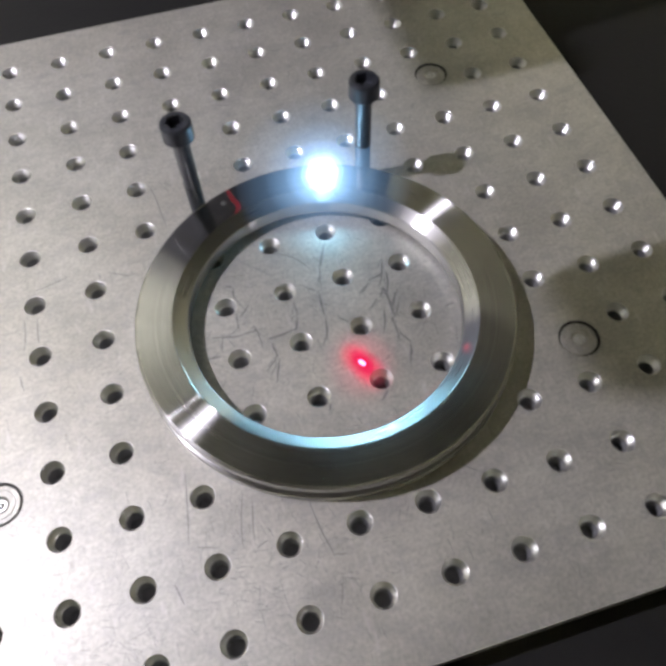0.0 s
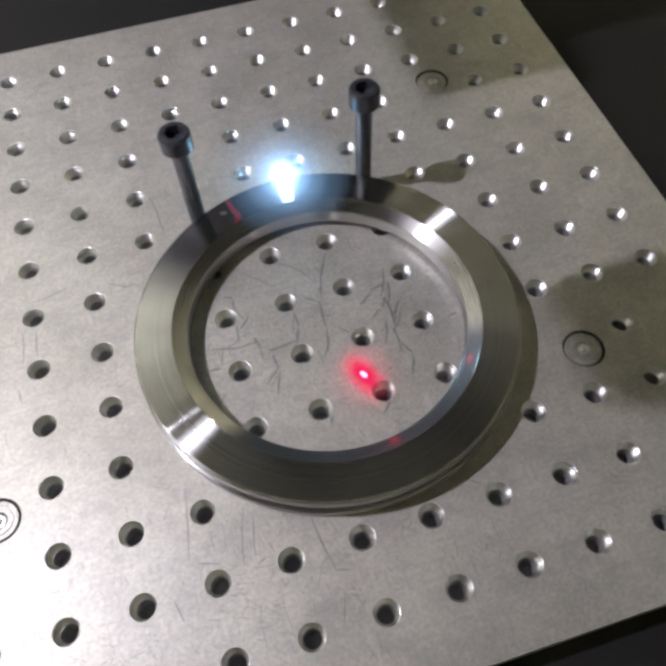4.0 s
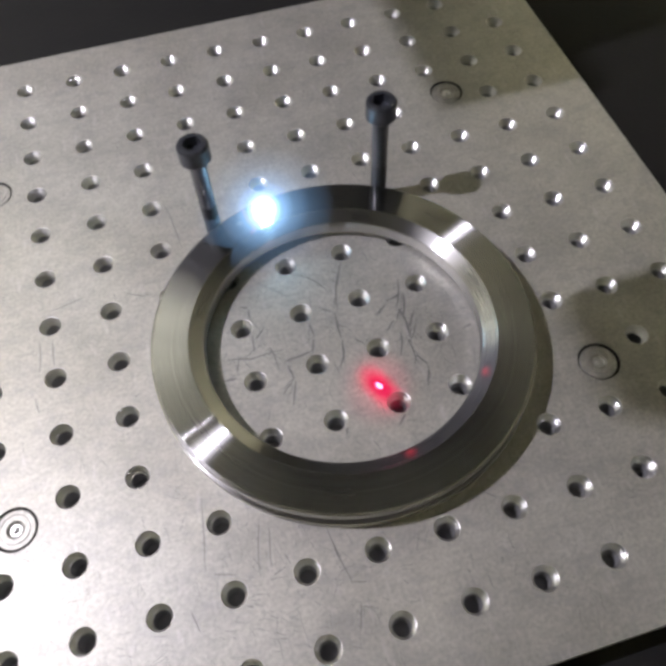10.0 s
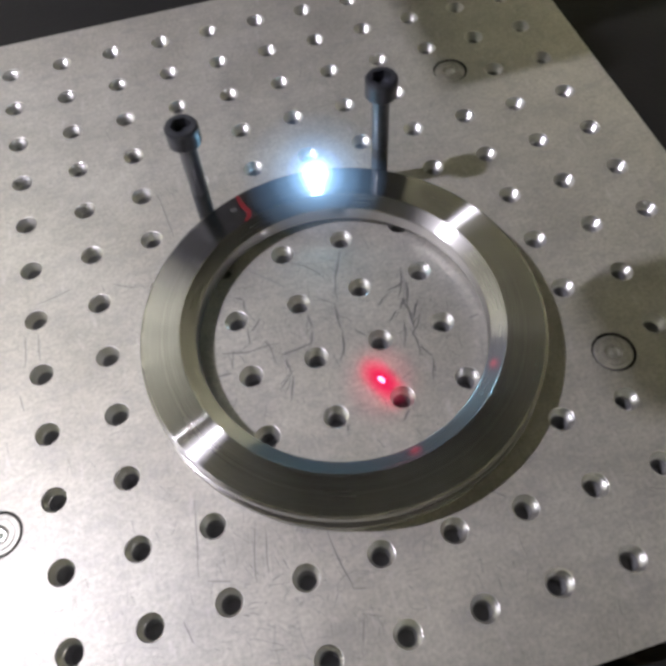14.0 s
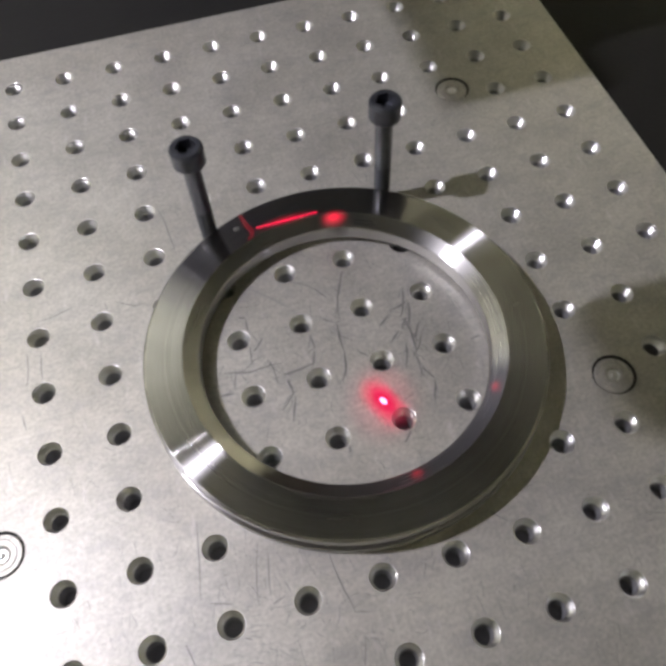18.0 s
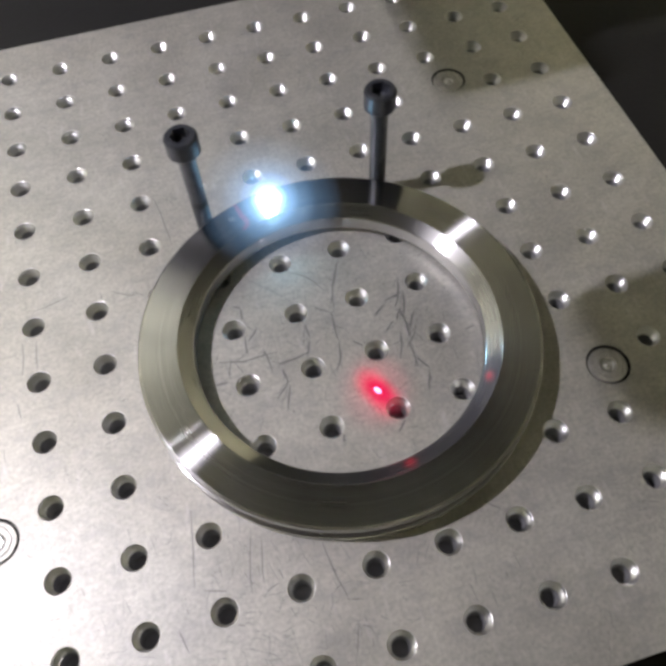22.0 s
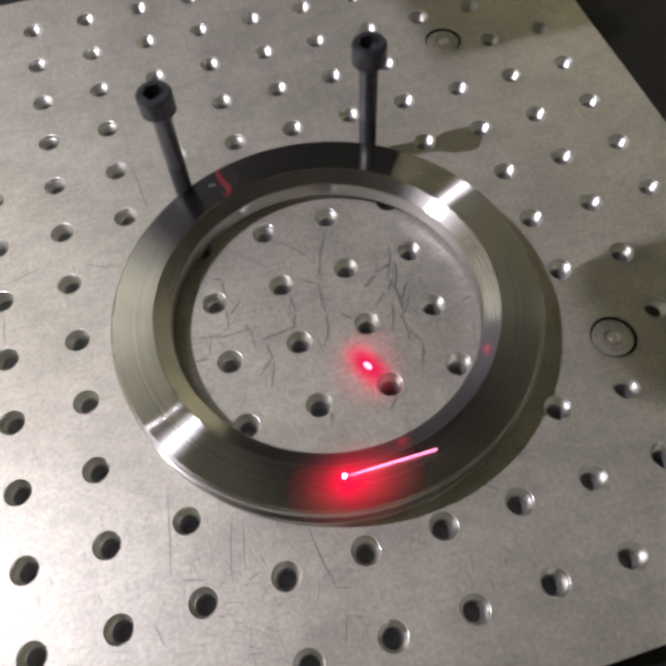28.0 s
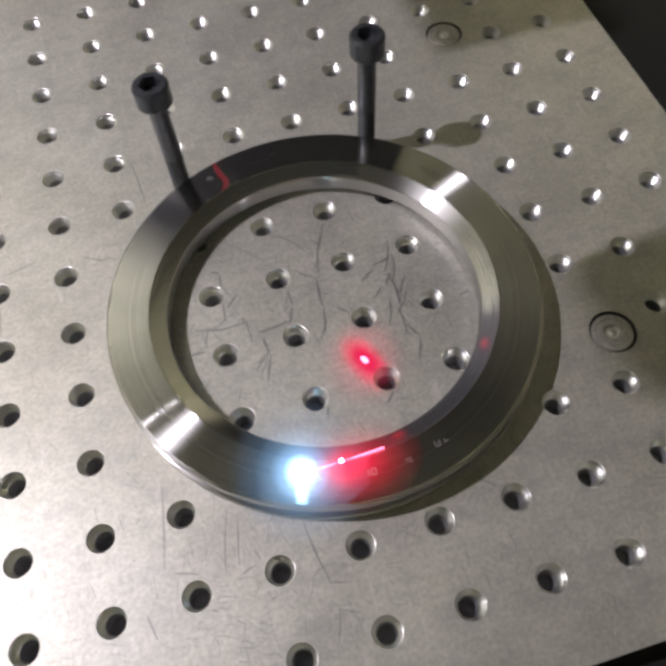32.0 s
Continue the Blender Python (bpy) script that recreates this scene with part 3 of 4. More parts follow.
def plasma(size, seed):
    words = "large blue-white" if size > 1 else "blue-white" if size > 0.7 else "small pale blue"
    base = tagged(new("plasma_spark"), words + " plasma spark burning on the steel ring", "spark", "sparks on the ring")
    part("kernel", ragged(0.0026 * size, 0.9, 0.05, seed), KERNEL, base, "white-hot kernel", smooth=180)
    part("core", ragged(0.0042 * size, 0.85, 0.10, seed), CORE, base, "white-hot core", smooth=180)
    # shells and a soft disc paint the spark's lens bloom as emission
    for i, (grow, mat) in enumerate(BLOOM):
        part("bloom_shell", ragged(0.0050 * size * grow, 0.88, 0.10, seed + i * 0.08), mat, base, "faint blue glowing gas", smooth=180)
    bloom_disc = part("halo_disc", *halo_disc((0.030 * size, 0.030 * size), (0, 0), 2.2, "blue_bloom", (0.32, 0.60, 1.0), ((0.0, 1.0), (0.13, 0.85), (0.25, 0.42), (0.42, 0.16), (0.65, 0.05), (1.0, 0.0))), base, "faint blue glowing gas", smooth=180)
    bloom_disc.rotation_euler.x = radians(14)
    return base


def scan_line(length, wide, mat, label):
    base = tagged(new("laser_line"), label, "laser line")
    bm = bmesh.new()
    bmesh.ops.create_cone(bm, cap_ends=True, segments=8, radius1=wide / 2, radius2=wide / 2, depth=length, matrix=pose(length / 2, 0, 0, 0, 90, 0))
    part("beam", bm, mat, base)
    return base


def pointer_spots():
    dot = tagged(new("laser_spot"), "bright pink laser spot on the plate inside the ring", "laser spot")
    dot.location = DOT + Vector((0, 0, 0.0003))
    bm = bmesh.new()
    bmesh.ops.create_uvsphere(bm, u_segments=20, v_segments=10, radius=1.0, matrix=pose(0, 0, 0.0006, 0, 0, -62) @ Matrix.Diagonal((0.0017, 0.0010, 0.0003, 1)))
    part("spot", bm, PINK, dot, smooth=180)
    # the spot's scattered light, painted as a soft emissive disc
    halo = part("halo", *halo_disc((0.0125, 0.0072), (0.0, 0.0), 0.9, "red_halo", (1.0, 0.015, 0.11), ((0.0, 0.95), (0.3, 0.75), (0.55, 0.36), (0.8, 0.1), (1.0, 0.0)), True), dot, "soft red light round the spot")
    halo.rotation_euler.z = radians(-66)
    # red reflections of the laser spot on the bevel, painted as glowing discs
    for turn, reach in ((-82, (0.0036, 0.0026)), (-37, (0.0034, 0.0026))):
        spot = tagged(new("laser_spot"), "faint red reflection of the laser spot, painted on the bevel", "laser spot", "red spots on the ring")
        spot.matrix_world = Matrix.Translation(MID) @ pose(0, 0, 0, 0, 0, turn) @ pose(0.0565, 0, 0.0107, 0, -29, 0)
        part("glow", *halo_disc((reach[1], reach[0]), (0, 0), 0.30), spot)
    # a red reflection of the laser in the ring face, painted as an emissive strip
    tail = tagged(new("laser_line"), "short bent red laser reflection beside the screw, painted on the ring", "laser line")
    tail.location = (0, 0, 0.01203)
    bm = bmesh.new()
    strip(bm, [(.0886, -.1236), (.0893, -.127), (.0900, -.1304), (.0915, -.1335), (.0912, -.1360), (.0892, -.1378)], 0.0022, 0)
    part("reflection", bm, REFLECTED, tail)


SPARKS = [
    (0.0, 0.1299, -0.1305, 1.0000),
    (0.1, 0.1236, -0.1281, 0.9000),
    (0.2, 0.1326, -0.1278, 0.8000),
    (0.3, 0.1034, -0.1282, 0.4000),
    (0.4, 0.0960, -0.1288, 0.9000),
    (0.6, 0.1317, -0.1279, 0.9000),
    (0.7, 0.0988, -0.1294, 0.5000),
    (0.8, 0.1013, -0.1316, 0.9000),
    (0.9, 0.1017, -0.1303, 0.9000),
    (1.0, 0.1014, -0.1283, 0.9000),
    (1.1, 0.1016, -0.1284, 0.9000),
    (1.2, 0.1266, -0.1276, 0.7000),
    (1.3, 0.1220, -0.1279, 1.0000),
    (1.4, 0.1110, -0.1271, 1.0000),
    (1.5, 0.1258, -0.1281, 0.8000),
    (1.7, 0.1250, -0.1285, 0.9000),
    (1.8, 0.1070, -0.1268, 0.9000),
    (1.9, 0.0993, -0.1280, 0.8000),
    (2.0, 0.1064, -0.1267, 0.9000),
    (2.1, 0.1183, -0.1261, 0.9000),
    (2.2, 0.1015, -0.1255, 1.0000),
    (2.4, 0.1246, -0.1263, 0.9000),
    (2.6, 0.1012, -0.1254, 0.9000),
    (2.7, 0.1262, -0.1264, 0.6000),
    (2.8, 0.1239, -0.1258, 0.9000),
    (2.9, 0.1201, -0.1258, 1.1000),
    (3.0, 0.1122, -0.1239, 0.9000),
    (3.1, 0.1022, -0.1248, 0.5000),
    (3.2, 0.1087, -0.1256, 0.8000),
    (3.3, 0.1242, -0.1271, 0.6000),
    (3.4, 0.1161, -0.1241, 0.8000),
    (3.5, 0.1145, -0.1250, 1.2000),
    (3.6, 0.1160, -0.1212, 0.5000),
    (3.7, 0.1070, -0.1215, 1.0000),
    (3.9, 0.0835, -0.1259, 1.0000),
    (4.0, 0.1152, -0.1212, 0.8000),
    (4.1, 0.1122, -0.1212, 0.8000),
    (4.2, 0.1020, -0.1221, 1.0000),
    (4.3, 0.1063, -0.1216, 0.8000),
    (4.4, 0.1059, -0.1216, 0.9000),
    (4.6, 0.0802, -0.1269, 0.8000),
    (4.9, 0.1280, -0.1215, 1.0000),
    (5.5, 0.1395, -0.1326, 0.8000),
    (5.6, 0.1383, -0.1320, 0.7000),
    (5.8, 0.1404, -0.1334, 0.4000),
    (6.6, 0.0828, -0.1323, 0.5000),
    (6.7, 0.1398, -0.1322, 0.7000),
    (6.8, 0.0866, -0.1332, 0.9000),
    (6.9, 0.0858, -0.1330, 0.9000),
    (7.0, 0.0885, -0.1335, 0.7000),
    (7.1, 0.0907, -0.1327, 0.3000),
    (7.3, 0.0830, -0.1317, 0.5000),
    (7.4, 0.0903, -0.1337, 0.8000),
    (7.6, 0.1306, -0.1313, 0.8000),
    (7.8, 0.0857, -0.1301, 0.9000),
    (7.9, 0.0900, -0.1312, 0.6000),
    (8.1, 0.1312, -0.1313, 0.9000),
    (8.3, 0.0849, -0.1337, 0.9000),
    (8.4, 0.0893, -0.1310, 0.6000),
    (8.6, 0.1308, -0.1312, 0.8000),
    (8.8, 0.0855, -0.1297, 0.8000),
    (8.9, 0.0909, -0.1299, 0.4000),
    (9.0, 0.1298, -0.1304, 0.9000),
    (9.1, 0.1303, -0.1285, 0.9000),
    (9.3, 0.1320, -0.1313, 0.7000),
    (9.4, 0.1297, -0.1302, 1.0000),
    (9.6, 0.0907, -0.1296, 0.9000),
    (9.7, 0.0879, -0.1299, 0.5000),
    (9.8, 0.1313, -0.1301, 0.8000),
    (9.9, 0.1291, -0.1295, 1.0000),
    (10.0, 0.0974, -0.1294, 0.7000),
    (10.1, 0.1289, -0.1297, 1.0000),
    (10.2, 0.1231, -0.1309, 0.3000),
    (10.3, 0.0909, -0.1300, 0.9000),
    (10.5, 0.1297, -0.1292, 0.9000),
    (10.7, 0.1321, -0.1273, 0.8000),
    (10.9, 0.0979, -0.1280, 0.8000),
    (11.1, 0.0927, -0.1293, 0.8000),
    (11.3, 0.1309, -0.1292, 0.9000),
    (11.4, 0.1280, -0.1288, 0.9000),
    (11.5, 0.1300, -0.1300, 0.8000),
    (11.6, 0.1032, -0.1284, 0.8000),
    (11.7, 0.1028, -0.1283, 0.8000),
    (11.8, 0.1093, -0.1279, 1.1000),
    (11.9, 0.1179, -0.1304, 1.1000),
    (12.1, 0.1238, -0.1284, 0.9000),
    (12.3, 0.0997, -0.1282, 0.9000),
    (12.4, 0.1057, -0.1276, 0.9000),
    (12.5, 0.1233, -0.1273, 0.9000),
    (12.6, 0.1049, -0.1266, 0.9000),
    (12.7, 0.1165, -0.1284, 0.9000),
    (12.8, 0.1266, -0.1270, 0.8000),
    (13.0, 0.1004, -0.1275, 1.0000),
    (13.1, 0.1291, -0.1270, 0.3000),
    (13.2, 0.0958, -0.1267, 0.7000),
    (13.3, 0.1071, -0.1263, 1.0000),
    (13.4, 0.1163, -0.1252, 1.1000),
    (13.5, 0.1003, -0.1247, 0.9000),
    (13.6, 0.1087, -0.1267, 1.0000),
    (13.7, 0.1185, -0.1264, 1.1000),
    (13.8, 0.1233, -0.1255, 0.8000),
    (13.9, 0.1084, -0.1255, 0.8000),
    (14.0, 0.1220, -0.1260, 0.7000),
    (14.1, 0.1060, -0.1243, 0.8000),
    (14.2, 0.1115, -0.1265, 1.1000),
    (14.3, 0.1427, -0.1360, 1.1000),
    (14.4, 0.1439, -0.1373, 1.0000),
    (14.5, 0.1421, -0.1344, 1.0000),
    (14.6, 0.0760, -0.1281, 1.0000),
    (14.9, 0.0905, -0.1241, 1.0000),
    (15.0, 0.0875, -0.1249, 1.0000),
    (15.1, 0.1125, -0.1212, 0.5000),
    (15.2, 0.0884, -0.1246, 1.0000),
    (15.3, 0.0749, -0.1285, 0.9000),
    (15.4, 0.1034, -0.1219, 0.8000),
    (15.6, 0.0936, -0.1235, 0.5000),
    (16.0, 0.1134, -0.1212, 0.8000),
    (16.1, 0.1237, -0.1213, 0.5000),
    (16.2, 0.0740, -0.1287, 1.0000),
    (16.4, 0.0714, -0.1296, 0.5000),
    (16.6, 0.0872, -0.1337, 0.9000),
    (16.7, 0.0873, -0.1349, 0.4000),
    (16.8, 0.1409, -0.1335, 0.8000),
    (17.0, 0.1407, -0.1332, 0.9000),
    (17.6, 0.1407, -0.1315, 0.3000),
    (17.7, 0.1410, -0.1310, 0.6000),
    (17.8, 0.1410, -0.1315, 0.5000),
    (17.9, 0.0924, -0.1318, 0.5000),
    (18.1, 0.1319, -0.1311, 0.8000),
    (18.3, 0.0860, -0.1309, 0.9000),
    (19.1, 0.1317, -0.1284, 0.8000),
    (19.3, 0.0866, -0.1305, 0.9000),
    (19.9, 0.1273, -0.1317, 0.8000),
    (20.1, 0.0895, -0.1288, 0.8000),
    (20.3, 0.1290, -0.1309, 0.9000),
    (20.5, 0.1294, -0.1296, 1.0000),
    (20.6, 0.1259, -0.1305, 0.9000),
    (20.8, 0.0929, -0.1287, 0.9000),
    (21.0, 0.0893, -0.1290, 0.6000),
    (21.2, 0.0965, -0.1293, 1.0000),
    (21.3, 0.1226, -0.1257, 0.3000),
    (21.4, 0.1305, -0.1302, 0.9000),
    (21.6, 0.0949, -0.1269, 0.9000),
    (21.8, 0.1309, -0.1256, 0.9000),
    (22.0, 0.1024, -0.1286, 0.8000),
    (22.1, 0.1339, -0.1310, 0.5000),
    (22.2, 0.1344, -0.1329, 0.3000),
    (22.4, 0.1220, -0.1263, 0.8000),
    (22.5, 0.1009, -0.1269, 0.9000),
    (22.7, 0.1006, -0.1266, 0.8000),
    (22.8, 0.1156, -0.1282, 1.1000),
    (22.9, 0.0999, -0.1278, 0.9000),
    (23.1, 0.1245, -0.1276, 0.9000),
    (23.2, 0.1260, -0.1278, 0.8000),
    (23.3, 0.0976, -0.1273, 0.8000),
    (23.4, 0.1259, -0.1273, 0.8000),
    (23.5, 0.1148, -0.1261, 0.9000),
    (23.6, 0.0986, -0.1259, 1.0000),
    (23.7, 0.1061, -0.1281, 0.9000),
    (23.8, 0.1234, -0.1297, 0.9000),
    (23.9, 0.1086, -0.1284, 0.9000),
    (24.0, 0.0992, -0.1252, 0.9000),
    (24.1, 0.0966, -0.1241, 0.3000),
    (24.3, 0.1014, -0.1261, 0.4000),
    (24.4, 0.1070, -0.1256, 0.9000),
    (24.5, 0.1225, -0.1255, 0.8000),
    (24.6, 0.1064, -0.1255, 0.8000),
    (24.7, 0.1026, -0.1262, 0.6000),
    (24.8, 0.1123, -0.1255, 1.1000),
    (24.9, 0.0849, -0.1326, 1.2000),
    (25.0, 0.1033, -0.1244, 1.2000),
    (25.1, 0.1127, -0.1258, 1.2000),
    (25.2, 0.1201, -0.1275, 1.1000),
    (25.3, 0.1271, -0.1292, 1.1000),
    (25.4, 0.1335, -0.1312, 1.1000),
    (25.5, 0.1393, -0.1330, 1.1000),
    (25.8, 0.1088, -0.1214, 0.5000),
    (26.0, 0.0814, -0.1265, 0.9000),
    (26.1, 0.0784, -0.1274, 0.9000),
    (26.2, 0.0756, -0.1282, 0.8000),
    (26.4, 0.1160, -0.1212, 1.0000),
    (26.5, 0.1233, -0.1213, 0.5000),
    (26.9, 0.1218, -0.2580, 0.8000),
    (27.3, 0.1226, -0.2580, 1.0000),
    (27.4, 0.1088, -0.2580, 1.0000),
    (27.5, 0.1030, -0.2567, 1.0000),
    (27.6, 0.1302, -0.2572, 0.7000),
    (27.7, 0.1009, -0.2579, 0.8000),
    (27.8, 0.1011, -0.2559, 1.1000),
    (27.9, 0.0970, -0.2571, 1.0000),
    (28.1, 0.0991, -0.2568, 1.1000),
    (28.2, 0.0953, -0.2574, 1.0000),
    (28.4, 0.1305, -0.2563, 0.8000),
    (28.5, 0.1253, -0.2561, 1.1000),
    (28.6, 0.0903, -0.2552, 0.5000),
    (28.8, 0.1294, -0.2565, 0.8000),
    (28.9, 0.1270, -0.2555, 1.0000),
    (29.0, 0.1218, -0.2560, 0.7000),
    (29.2, 0.1327, -0.2549, 0.7000),
    (29.3, 0.1307, -0.2557, 0.9000),
    (29.5, 0.0930, -0.2561, 1.0000),
    (29.6, 0.0935, -0.2564, 1.0000),
    (29.8, 0.0931, -0.2568, 1.0000),
    (30.0, 0.1299, -0.2561, 0.9000),
    (30.2, 0.1284, -0.2556, 0.8000),
    (30.3, 0.0921, -0.2550, 1.1000),
    (30.6, 0.0912, -0.2545, 1.1000),
    (30.9, 0.1323, -0.2549, 1.0000),
    (31.0, 0.0922, -0.2546, 1.1000),
    (31.2, 0.0910, -0.2547, 1.0000),
    (31.3, 0.1320, -0.2542, 1.0000),
    (31.6, 0.1355, -0.2537, 0.9000),
    (31.8, 0.1264, -0.2546, 0.5000),
    (32.0, 0.0887, -0.2530, 0.7000),
]
FAR_SCAN = [
    (0.5, 0.1191, -0.1292, -7.0131, 0.1264, -0.1378),
    (1.6, 0.1115, -0.1265, -2.1850, 0.1279, -0.1382),
    (2.3, 0.1131, -0.1255, 0.4709, 0.1261, -0.1370),
    (2.5, 0.1131, -0.1254, -0.9653, 0.1263, -0.1381),
    (3.8, 0.1131, -0.1254, -0.9653, 0.1263, -0.1381),
    (4.5, 0.1131, -0.1254, -0.9653, 0.1263, -0.1381),
    (4.7, 0.1131, -0.1254, -0.9653, 0.1263, -0.1381),
    (4.8, 0.1131, -0.1254, -0.9653, 0.1263, -0.1381),
    (5.0, 0.1131, -0.1254, -0.9653, 0.1263, -0.1381),
    (5.1, 0.1131, -0.1254, -0.9653, 0.1263, -0.1381),
    (5.2, 0.1131, -0.1254, -0.9653, 0.1263, -0.1381),
    (5.3, 0.1131, -0.1254, -0.9653, 0.1263, -0.1381),
    (5.4, 0.1131, -0.1254, -0.9653, 0.1263, -0.1381),
    (5.7, 0.1182, -0.1354, -10.4538, 0.1253, -0.1377),
    (5.9, 0.1266, -0.1326, 1.9446, 0.1251, -0.1338),
    (6.0, 0.1196, -0.1317, 0.8090, 0.1264, -0.1352),
    (6.1, 0.1199, -0.1329, -2.3922, 0.1264, -0.1365),
    (6.2, 0.1195, -0.1315, -0.3060, 0.1243, -0.1337),
    (6.3, 0.1151, -0.1348, -5.4710, 0.1269, -0.1381),
    (6.4, 0.1112, -0.1348, -8.7485, 0.1284, -0.1388),
    (6.5, 0.1055, -0.1334, -4.2646, 0.1291, -0.1392),
    (7.2, 0.1095, -0.1345, -6.2076, 0.1284, -0.1388),
    (7.5, 0.1172, -0.1340, -9.1330, 0.1279, -0.1370),
    (7.7, 0.1164, -0.1333, -8.2043, 0.1280, -0.1368),
    (8.0, 0.1186, -0.1339, -10.6569, 0.1276, -0.1372),
    (8.2, 0.1165, -0.1338, -8.2751, 0.1276, -0.1377),
    (8.5, 0.1173, -0.1356, -6.9771, 0.1285, -0.1383),
    (8.7, 0.1174, -0.1330, -6.8206, 0.1284, -0.1377),
    (9.2, 0.1213, -0.1306, -3.2457, 0.1275, -0.1375),
    (9.5, 0.1160, -0.1302, -4.2655, 0.1281, -0.1367),
    (10.4, 0.1058, -0.1287, -1.1545, 0.1280, -0.1385),
    (10.6, 0.1137, -0.1290, 0.1379, 0.1288, -0.1377),
    (10.8, 0.1148, -0.1294, -5.8545, 0.1288, -0.1385),
    (11.0, 0.1148, -0.1294, -5.8545, 0.1288, -0.1385),
    (11.2, 0.1068, -0.1284, -4.6026, 0.1286, -0.1384),
    (12.0, 0.1151, -0.1276, -6.4052, 0.1283, -0.1382),
    (12.2, 0.1142, -0.1273, -4.6453, 0.1281, -0.1374),
    (12.9, 0.1137, -0.1269, -2.6099, 0.1268, -0.1367),
    (14.7, 0.1137, -0.1269, -2.6099, 0.1268, -0.1367),
    (14.8, 0.1137, -0.1269, -2.6099, 0.1268, -0.1367),
    (15.5, 0.1137, -0.1269, -2.6099, 0.1268, -0.1367),
    (15.7, 0.1137, -0.1269, -2.6099, 0.1268, -0.1367),
    (15.8, 0.1137, -0.1269, -2.6099, 0.1268, -0.1367),
    (15.9, 0.1137, -0.1269, -2.6099, 0.1268, -0.1367),
    (16.3, 0.1257, -0.1331, 9.5309, 0.1278, -0.1333),
    (16.5, 0.1257, -0.1331, 9.5309, 0.1278, -0.1333),
    (16.9, 0.1088, -0.1332, -2.3123, 0.1301, -0.1390),
    (17.1, 0.1144, -0.1336, -8.5291, 0.1278, -0.1386),
    (17.2, 0.1176, -0.1330, -8.1220, 0.1258, -0.1360),
    (17.3, 0.1189, -0.1326, -5.2751, 0.1273, -0.1367),
    (17.4, 0.1211, -0.1330, -3.6491, 0.1284, -0.1362),
    (17.5, 0.1181, -0.1319, -7.7198, 0.1282, -0.1358),
    (18.0, 0.1065, -0.1328, 1.0809, 0.1250, -0.1378),
    (18.2, 0.1044, -0.1337, -1.7139, 0.1261, -0.1377),
    (18.4, 0.1043, -0.1340, -1.0853, 0.1269, -0.1375),
    (18.5, 0.1044, -0.1343, -0.2600, 0.1269, -0.1375),
    (18.6, 0.1043, -0.1336, -1.1160, 0.1267, -0.1370),
    (18.7, 0.1043, -0.1336, -1.1160, 0.1267, -0.1370),
    (18.8, 0.1041, -0.1330, -1.1639, 0.1270, -0.1371),
    (18.9, 0.1041, -0.1330, -1.1639, 0.1270, -0.1371),
    (19.0, 0.1045, -0.1313, -2.4892, 0.1260, -0.1373),
    (19.2, 0.1044, -0.1313, -1.9916, 0.1280, -0.1381),
    (19.4, 0.1028, -0.1306, -0.6075, 0.1283, -0.1385),
    (19.5, 0.1028, -0.1306, -0.6075, 0.1283, -0.1385),
    (19.6, 0.1015, -0.1325, 3.2190, 0.1301, -0.1401),
    (19.7, 0.1015, -0.1325, 3.2190, 0.1301, -0.1401),
    (19.8, 0.1011, -0.1315, 0.8501, 0.1303, -0.1398),
    (20.0, 0.1020, -0.1320, 5.9391, 0.1288, -0.1387),
    (20.2, 0.1015, -0.1323, 2.2441, 0.1295, -0.1391),
    (20.4, 0.1018, -0.1311, 1.6580, 0.1297, -0.1372),
    (20.7, 0.1047, -0.1312, 3.0809, 0.1265, -0.1338),
    (20.9, 0.1039, -0.1298, 0.7987, 0.1290, -0.1393),
    (21.1, 0.1078, -0.1300, 4.6521, 0.1271, -0.1373),
    (21.5, 0.1148, -0.1304, -2.2671, 0.1281, -0.1376),
    (21.7, 0.1059, -0.1309, -7.4249, 0.1302, -0.1377),
    (21.9, 0.1136, -0.1293, 1.1346, 0.1291, -0.1378),
    (22.3, 0.1169, -0.1284, 0.1447, 0.1266, -0.1366),
    (22.6, 0.1152, -0.1271, -0.4640, 0.1264, -0.1361),
    (23.0, 0.1134, -0.1275, 3.5339, 0.1264, -0.1379),
    (24.2, 0.1111, -0.1258, 0.7975, 0.1272, -0.1382),
    (25.6, 0.1111, -0.1258, 0.7975, 0.1272, -0.1382),
    (25.7, 0.1111, -0.1258, 0.7975, 0.1272, -0.1382),
    (25.9, 0.1111, -0.1258, 0.7975, 0.1272, -0.1382),
    (26.3, 0.1111, -0.1258, 0.7975, 0.1272, -0.1382),
    (26.6, 0.1111, -0.1258, 0.7975, 0.1272, -0.1382),
]
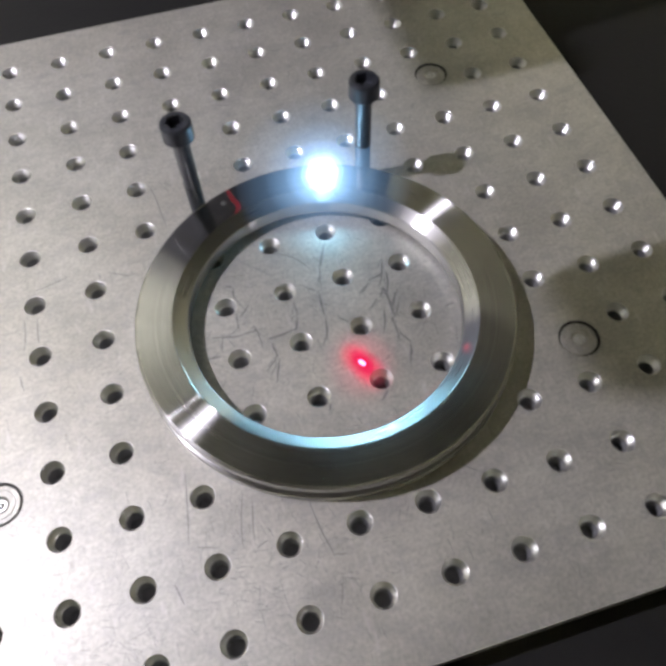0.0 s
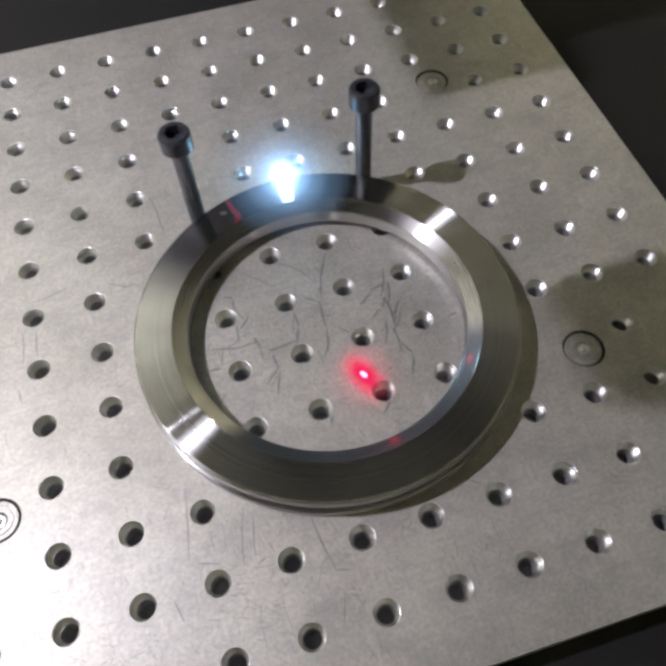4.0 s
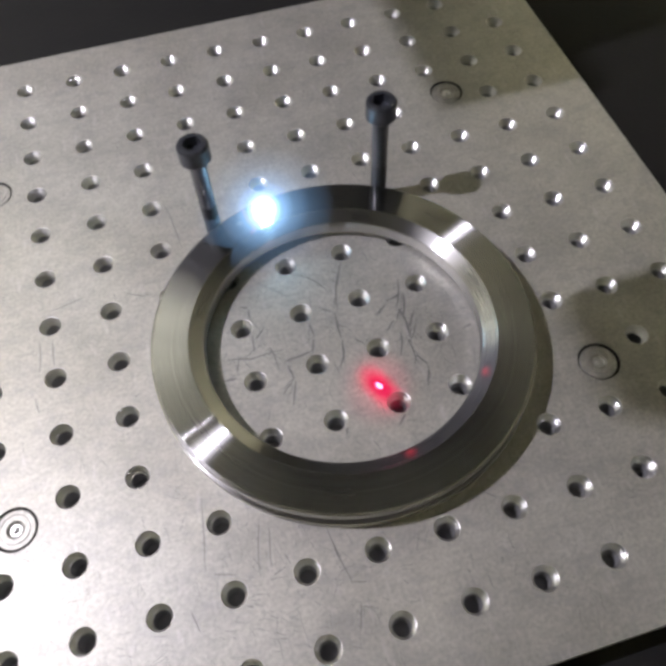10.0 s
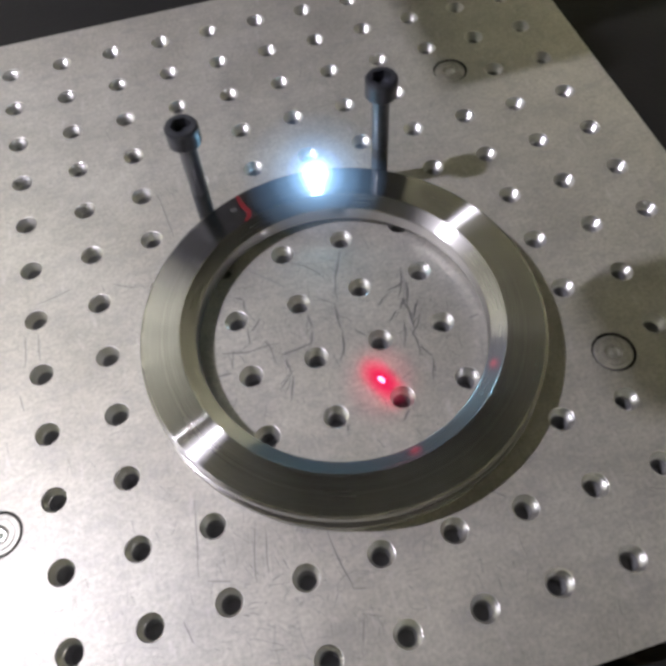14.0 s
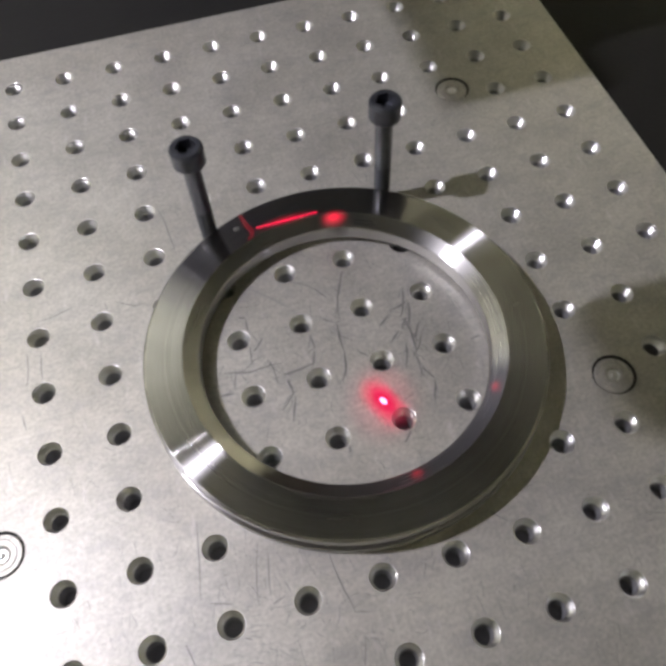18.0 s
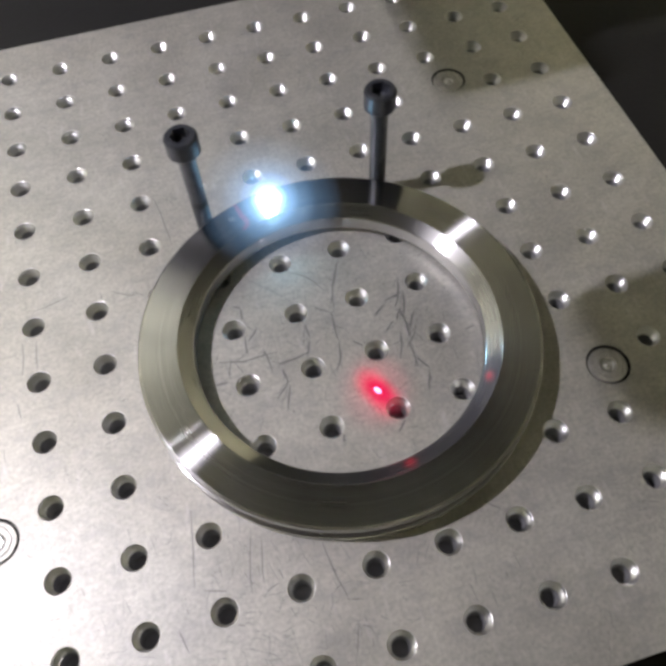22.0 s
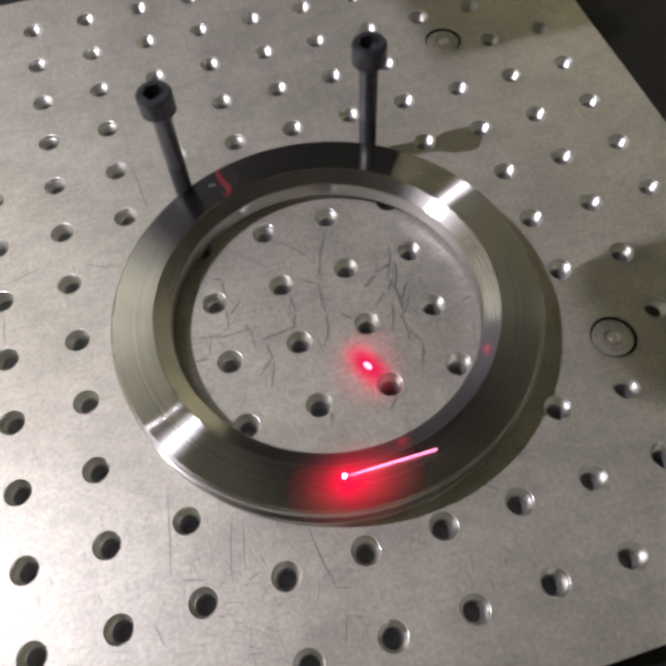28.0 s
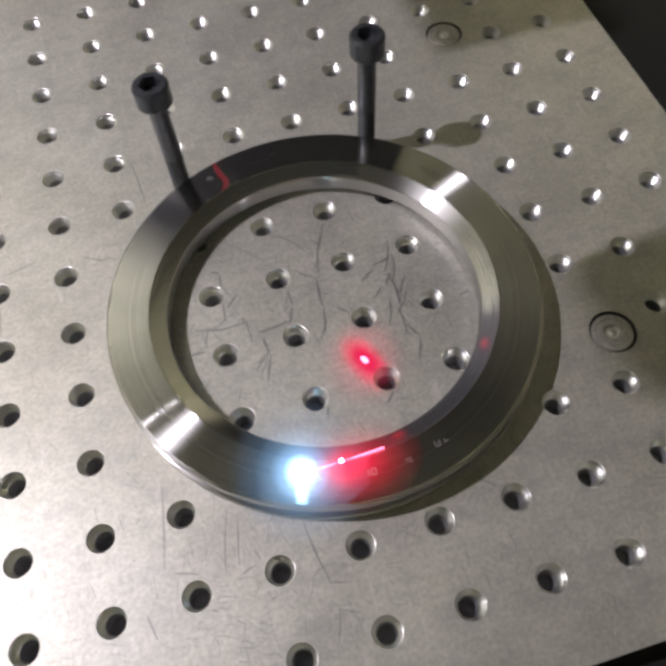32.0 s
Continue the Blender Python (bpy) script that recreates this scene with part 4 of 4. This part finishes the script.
# time, start of the line, its turn, whether it is the long one, and how far along it the burning point lies
NEAR_SCAN = [
    (27.6, 0.1060, -0.2546, 0.0, False, None),
    (28.0, 0.0987, -0.2550, -0.3, True, 0.0011),
    (28.3, 0.0999, -0.2545, -0.6, True, 0.0010),
    (28.4, 0.1091, -0.2546, -1.0, False, None),
    (28.7, 0.1004, -0.2547, -0.1, True, 0.0013),
    (29.0, 0.1050, -0.2543, 0.4, False, None),
    (29.1, 0.0996, -0.2546, 0.0, True, 0.0011),
    (29.2, 0.1070, -0.2537, 0.0, False, None),
    (29.4, 0.1071, -0.2538, 0.2, False, None),
    (29.7, 0.1018, -0.2540, -0.5, False, 0.0003),
    (29.9, 0.0943, -0.2550, -0.6, True, 0.0063),
    (30.0, 0.1100, -0.2538, 0.0, False, None),
    (30.1, 0.0960, -0.2541, -0.4, True, 0.0055),
    (30.2, 0.1105, -0.2535, -0.1, False, None),
    (30.4, 0.1044, -0.2526, 0.0, False, None),
    (30.5, 0.1027, -0.2533, 0.5, False, None),
    (30.7, 0.0970, -0.2539, 1.2, False, 0.0041),
    (30.8, 0.1005, -0.2528, 0.3, False, None),
    (31.1, 0.0907, -0.2532, 0.6, True, 0.0095),
    (31.4, 0.1022, -0.2530, 1.3, False, None),
    (31.5, 0.0879, -0.2530, 0.0, True, 0.0131),
    (31.7, 0.0937, -0.2522, -0.3, True, 0.0071),
    (31.9, 0.0953, -0.2526, 1.2, False, 0.0061),
    (32.0, 0.0941, -0.2526, 1.5, False, 0.0071),
]

HIDE = Vector((0.1, -0.15, -0.45))
# bounds of each class of spark and the size of its thing
SPARK_SIZES = ((0.0, 0.56, 0.5), (0.56, 0.78, 0.72), (0.78, 1.07, 1.0), (1.07, 1.25, 1.3), (1.25, 9.0, 1.6))


def held(states, keep=0.034):
    """Rows that hold each state round its time and change between them within a thirtieth of a second."""
    rows, steps = [], sorted(states)
    for i, t in enumerate(steps):
        same = i and i + 1 < len(steps) and states[steps[i - 1]] == states[t] == states[steps[i + 1]]
        if same and 0 < t < 32:
            continue
        for u in (t - keep, t + keep):
            if 0 <= u <= 32:
                rows.append((u, states[t]))
    rows.insert(0, (0.0, states[0.0])) if rows[0][0] > 0 else None
    rows.append((32.0, states[32.0])) if rows[-1][0] < 32 else None
    return rows



room()
lamps()
table()
laser_head()
reflection_block()
BOARD = plate()
steel_ring()
socket_screw(3 * P, -5 * P)
socket_screw(6 * P, -5 * P)
scratches(BOARD)
dust(BOARD)
engraved(0.0860, -0.1310, ((-1.2, 0, .25, 1.4), (-.2, .6, 1.6, .25), (-.2, -.6, 1.6, .25), (.8, 0, .25, 1.4)))
MARKS = [engraved(x, y, bars) for x, y, bars in (
    (.0915, -.2552, ((-2.6, 0, 1.4, .3), (0, 0, .3, 1.6), (1.6, .7, 1.2, .3), (1.6, -.7, 1.2, .3), (2.3, 0, .3, 1.6))),
    (.1093, -.2581, ((-1.4, 0, .35, 2.0), (.2, .9, 1.3, .35), (.2, -.9, 1.3, .35), (.9, 0, .35, 2.0), (-.4, 0, .35, 2.0))),
    (.1206, -.2578, ((-.6, 0, .3, 1.2), (.5, .5, .9, .3), (.5, -.5, .9, .3))),
    (.1318, -.2554, ((-1.9, 0, .3, 1.7), (-1.2, -.8, 1.2, .3), (-.5, 0, .3, 1.7), (1.2, .3, .3, 1.1), (1.7, 0, 1.1, .3))))]
pointer_spots()
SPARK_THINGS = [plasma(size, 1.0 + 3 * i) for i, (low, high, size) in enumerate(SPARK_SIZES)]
# laser light on the ring and its soft glow are drawn as emission
FAR_LINE = scan_line(0.0256, 0.0003, RED, "thin red laser scan line on the ring")
part("halo_disc", *halo_disc((0.0150, 0.0030), (0.0128, 0), 0.35), FAR_LINE, "faint red glow")
FAR_PATCH = tagged(new("laser_patch"), "small red laser-lit patch on the ring", "laser spot")
part("patch", *halo_disc((0.0065, 0.0045), (0, 0), 1.1), FAR_PATCH)
NEAR_LINES = [scan_line(length, 0.00042, PINK, label + " bright pink laser line on the ring") for length, label in ((0.0207, "short"), (0.0304, "long"))]
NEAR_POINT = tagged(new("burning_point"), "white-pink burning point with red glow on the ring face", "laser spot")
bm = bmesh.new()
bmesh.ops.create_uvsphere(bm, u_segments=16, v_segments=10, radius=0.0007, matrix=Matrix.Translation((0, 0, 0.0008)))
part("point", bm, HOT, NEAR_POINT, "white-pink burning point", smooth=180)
# red scatter round the point, painted as two soft glowing discs
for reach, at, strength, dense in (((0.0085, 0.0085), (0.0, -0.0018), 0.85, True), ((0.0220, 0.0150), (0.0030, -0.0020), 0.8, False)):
    part("halo_disc", *halo_disc(reach, at, strength, dense=dense), NEAR_POINT, "faint red glowing vapour")
# scattered red light round the line, painted as one soft disc
NEAR_PATCH = tagged(new("laser_patch"), "dim red scattered glow round the laser line, painted as emission", "laser spot")
part("patch", *halo_disc((0.0150, 0.0110), (0.0080, -0.0030), 0.8), NEAR_PATCH)


def motions():
    steps = [round(k * 0.1, 1) for k in range(321)]
    away = pose(*HIDE)
    for (low, high, size), thing in zip(SPARK_SIZES, SPARK_THINGS):
        at = {t: away for t in steps}
        z = 0.0125 + 0.0040 * size
        k = (z - 0.016) / 0.199
        for t, x, y, s in SPARKS:
            if low <= s * (1.2 if y > -0.2 else 0.92) < high:
                at[t] = pose(x + k * (0.08 - x), y - k * (0.33 + y), z, 0, 0, (t * 1370) % 50 - 25)
        walk(thing, held(at))
    line, patch = {t: away for t in steps}, {t: away for t in steps}
    for t, x, y, turn, u, v in FAR_SCAN:
        line[t] = pose(x, y, 0.0122, 0, 0, turn) @ pose(-0.0128, 0, 0)
        patch[t] = pose(u, v, 0.0122)
    walk(FAR_LINE, held(line))
    walk(FAR_PATCH, held(patch))
    lines, glow, point = [{t: away for t in steps} for i in (0, 1)], {t: away for t in steps}, {t: away for t in steps}
    for t in steps[267:]:
        row = min(NEAR_SCAN, key=lambda r: abs(r[0] - t))
        at, own = pose(row[1], row[2], 0.0123, 0, 0, row[3]), row[0] == t
        lines[row[4] and own][t] = at
        if row[5] is not None and own:
            point[t] = at @ pose(row[5], 0, 0)
        else:
            glow[t] = at
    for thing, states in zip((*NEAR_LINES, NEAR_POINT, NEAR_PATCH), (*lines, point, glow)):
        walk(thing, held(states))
    for thing, when in zip(MARKS, (29.3, 28.3, 30.2, 29.6)):
        low, up = Matrix.Translation((*thing.location.xy, 0.006)), Matrix.Translation(thing.location)
        walk(thing, [(0.0, low), (when, low), (when + 0.1, up), (32.0, up)])


motions()
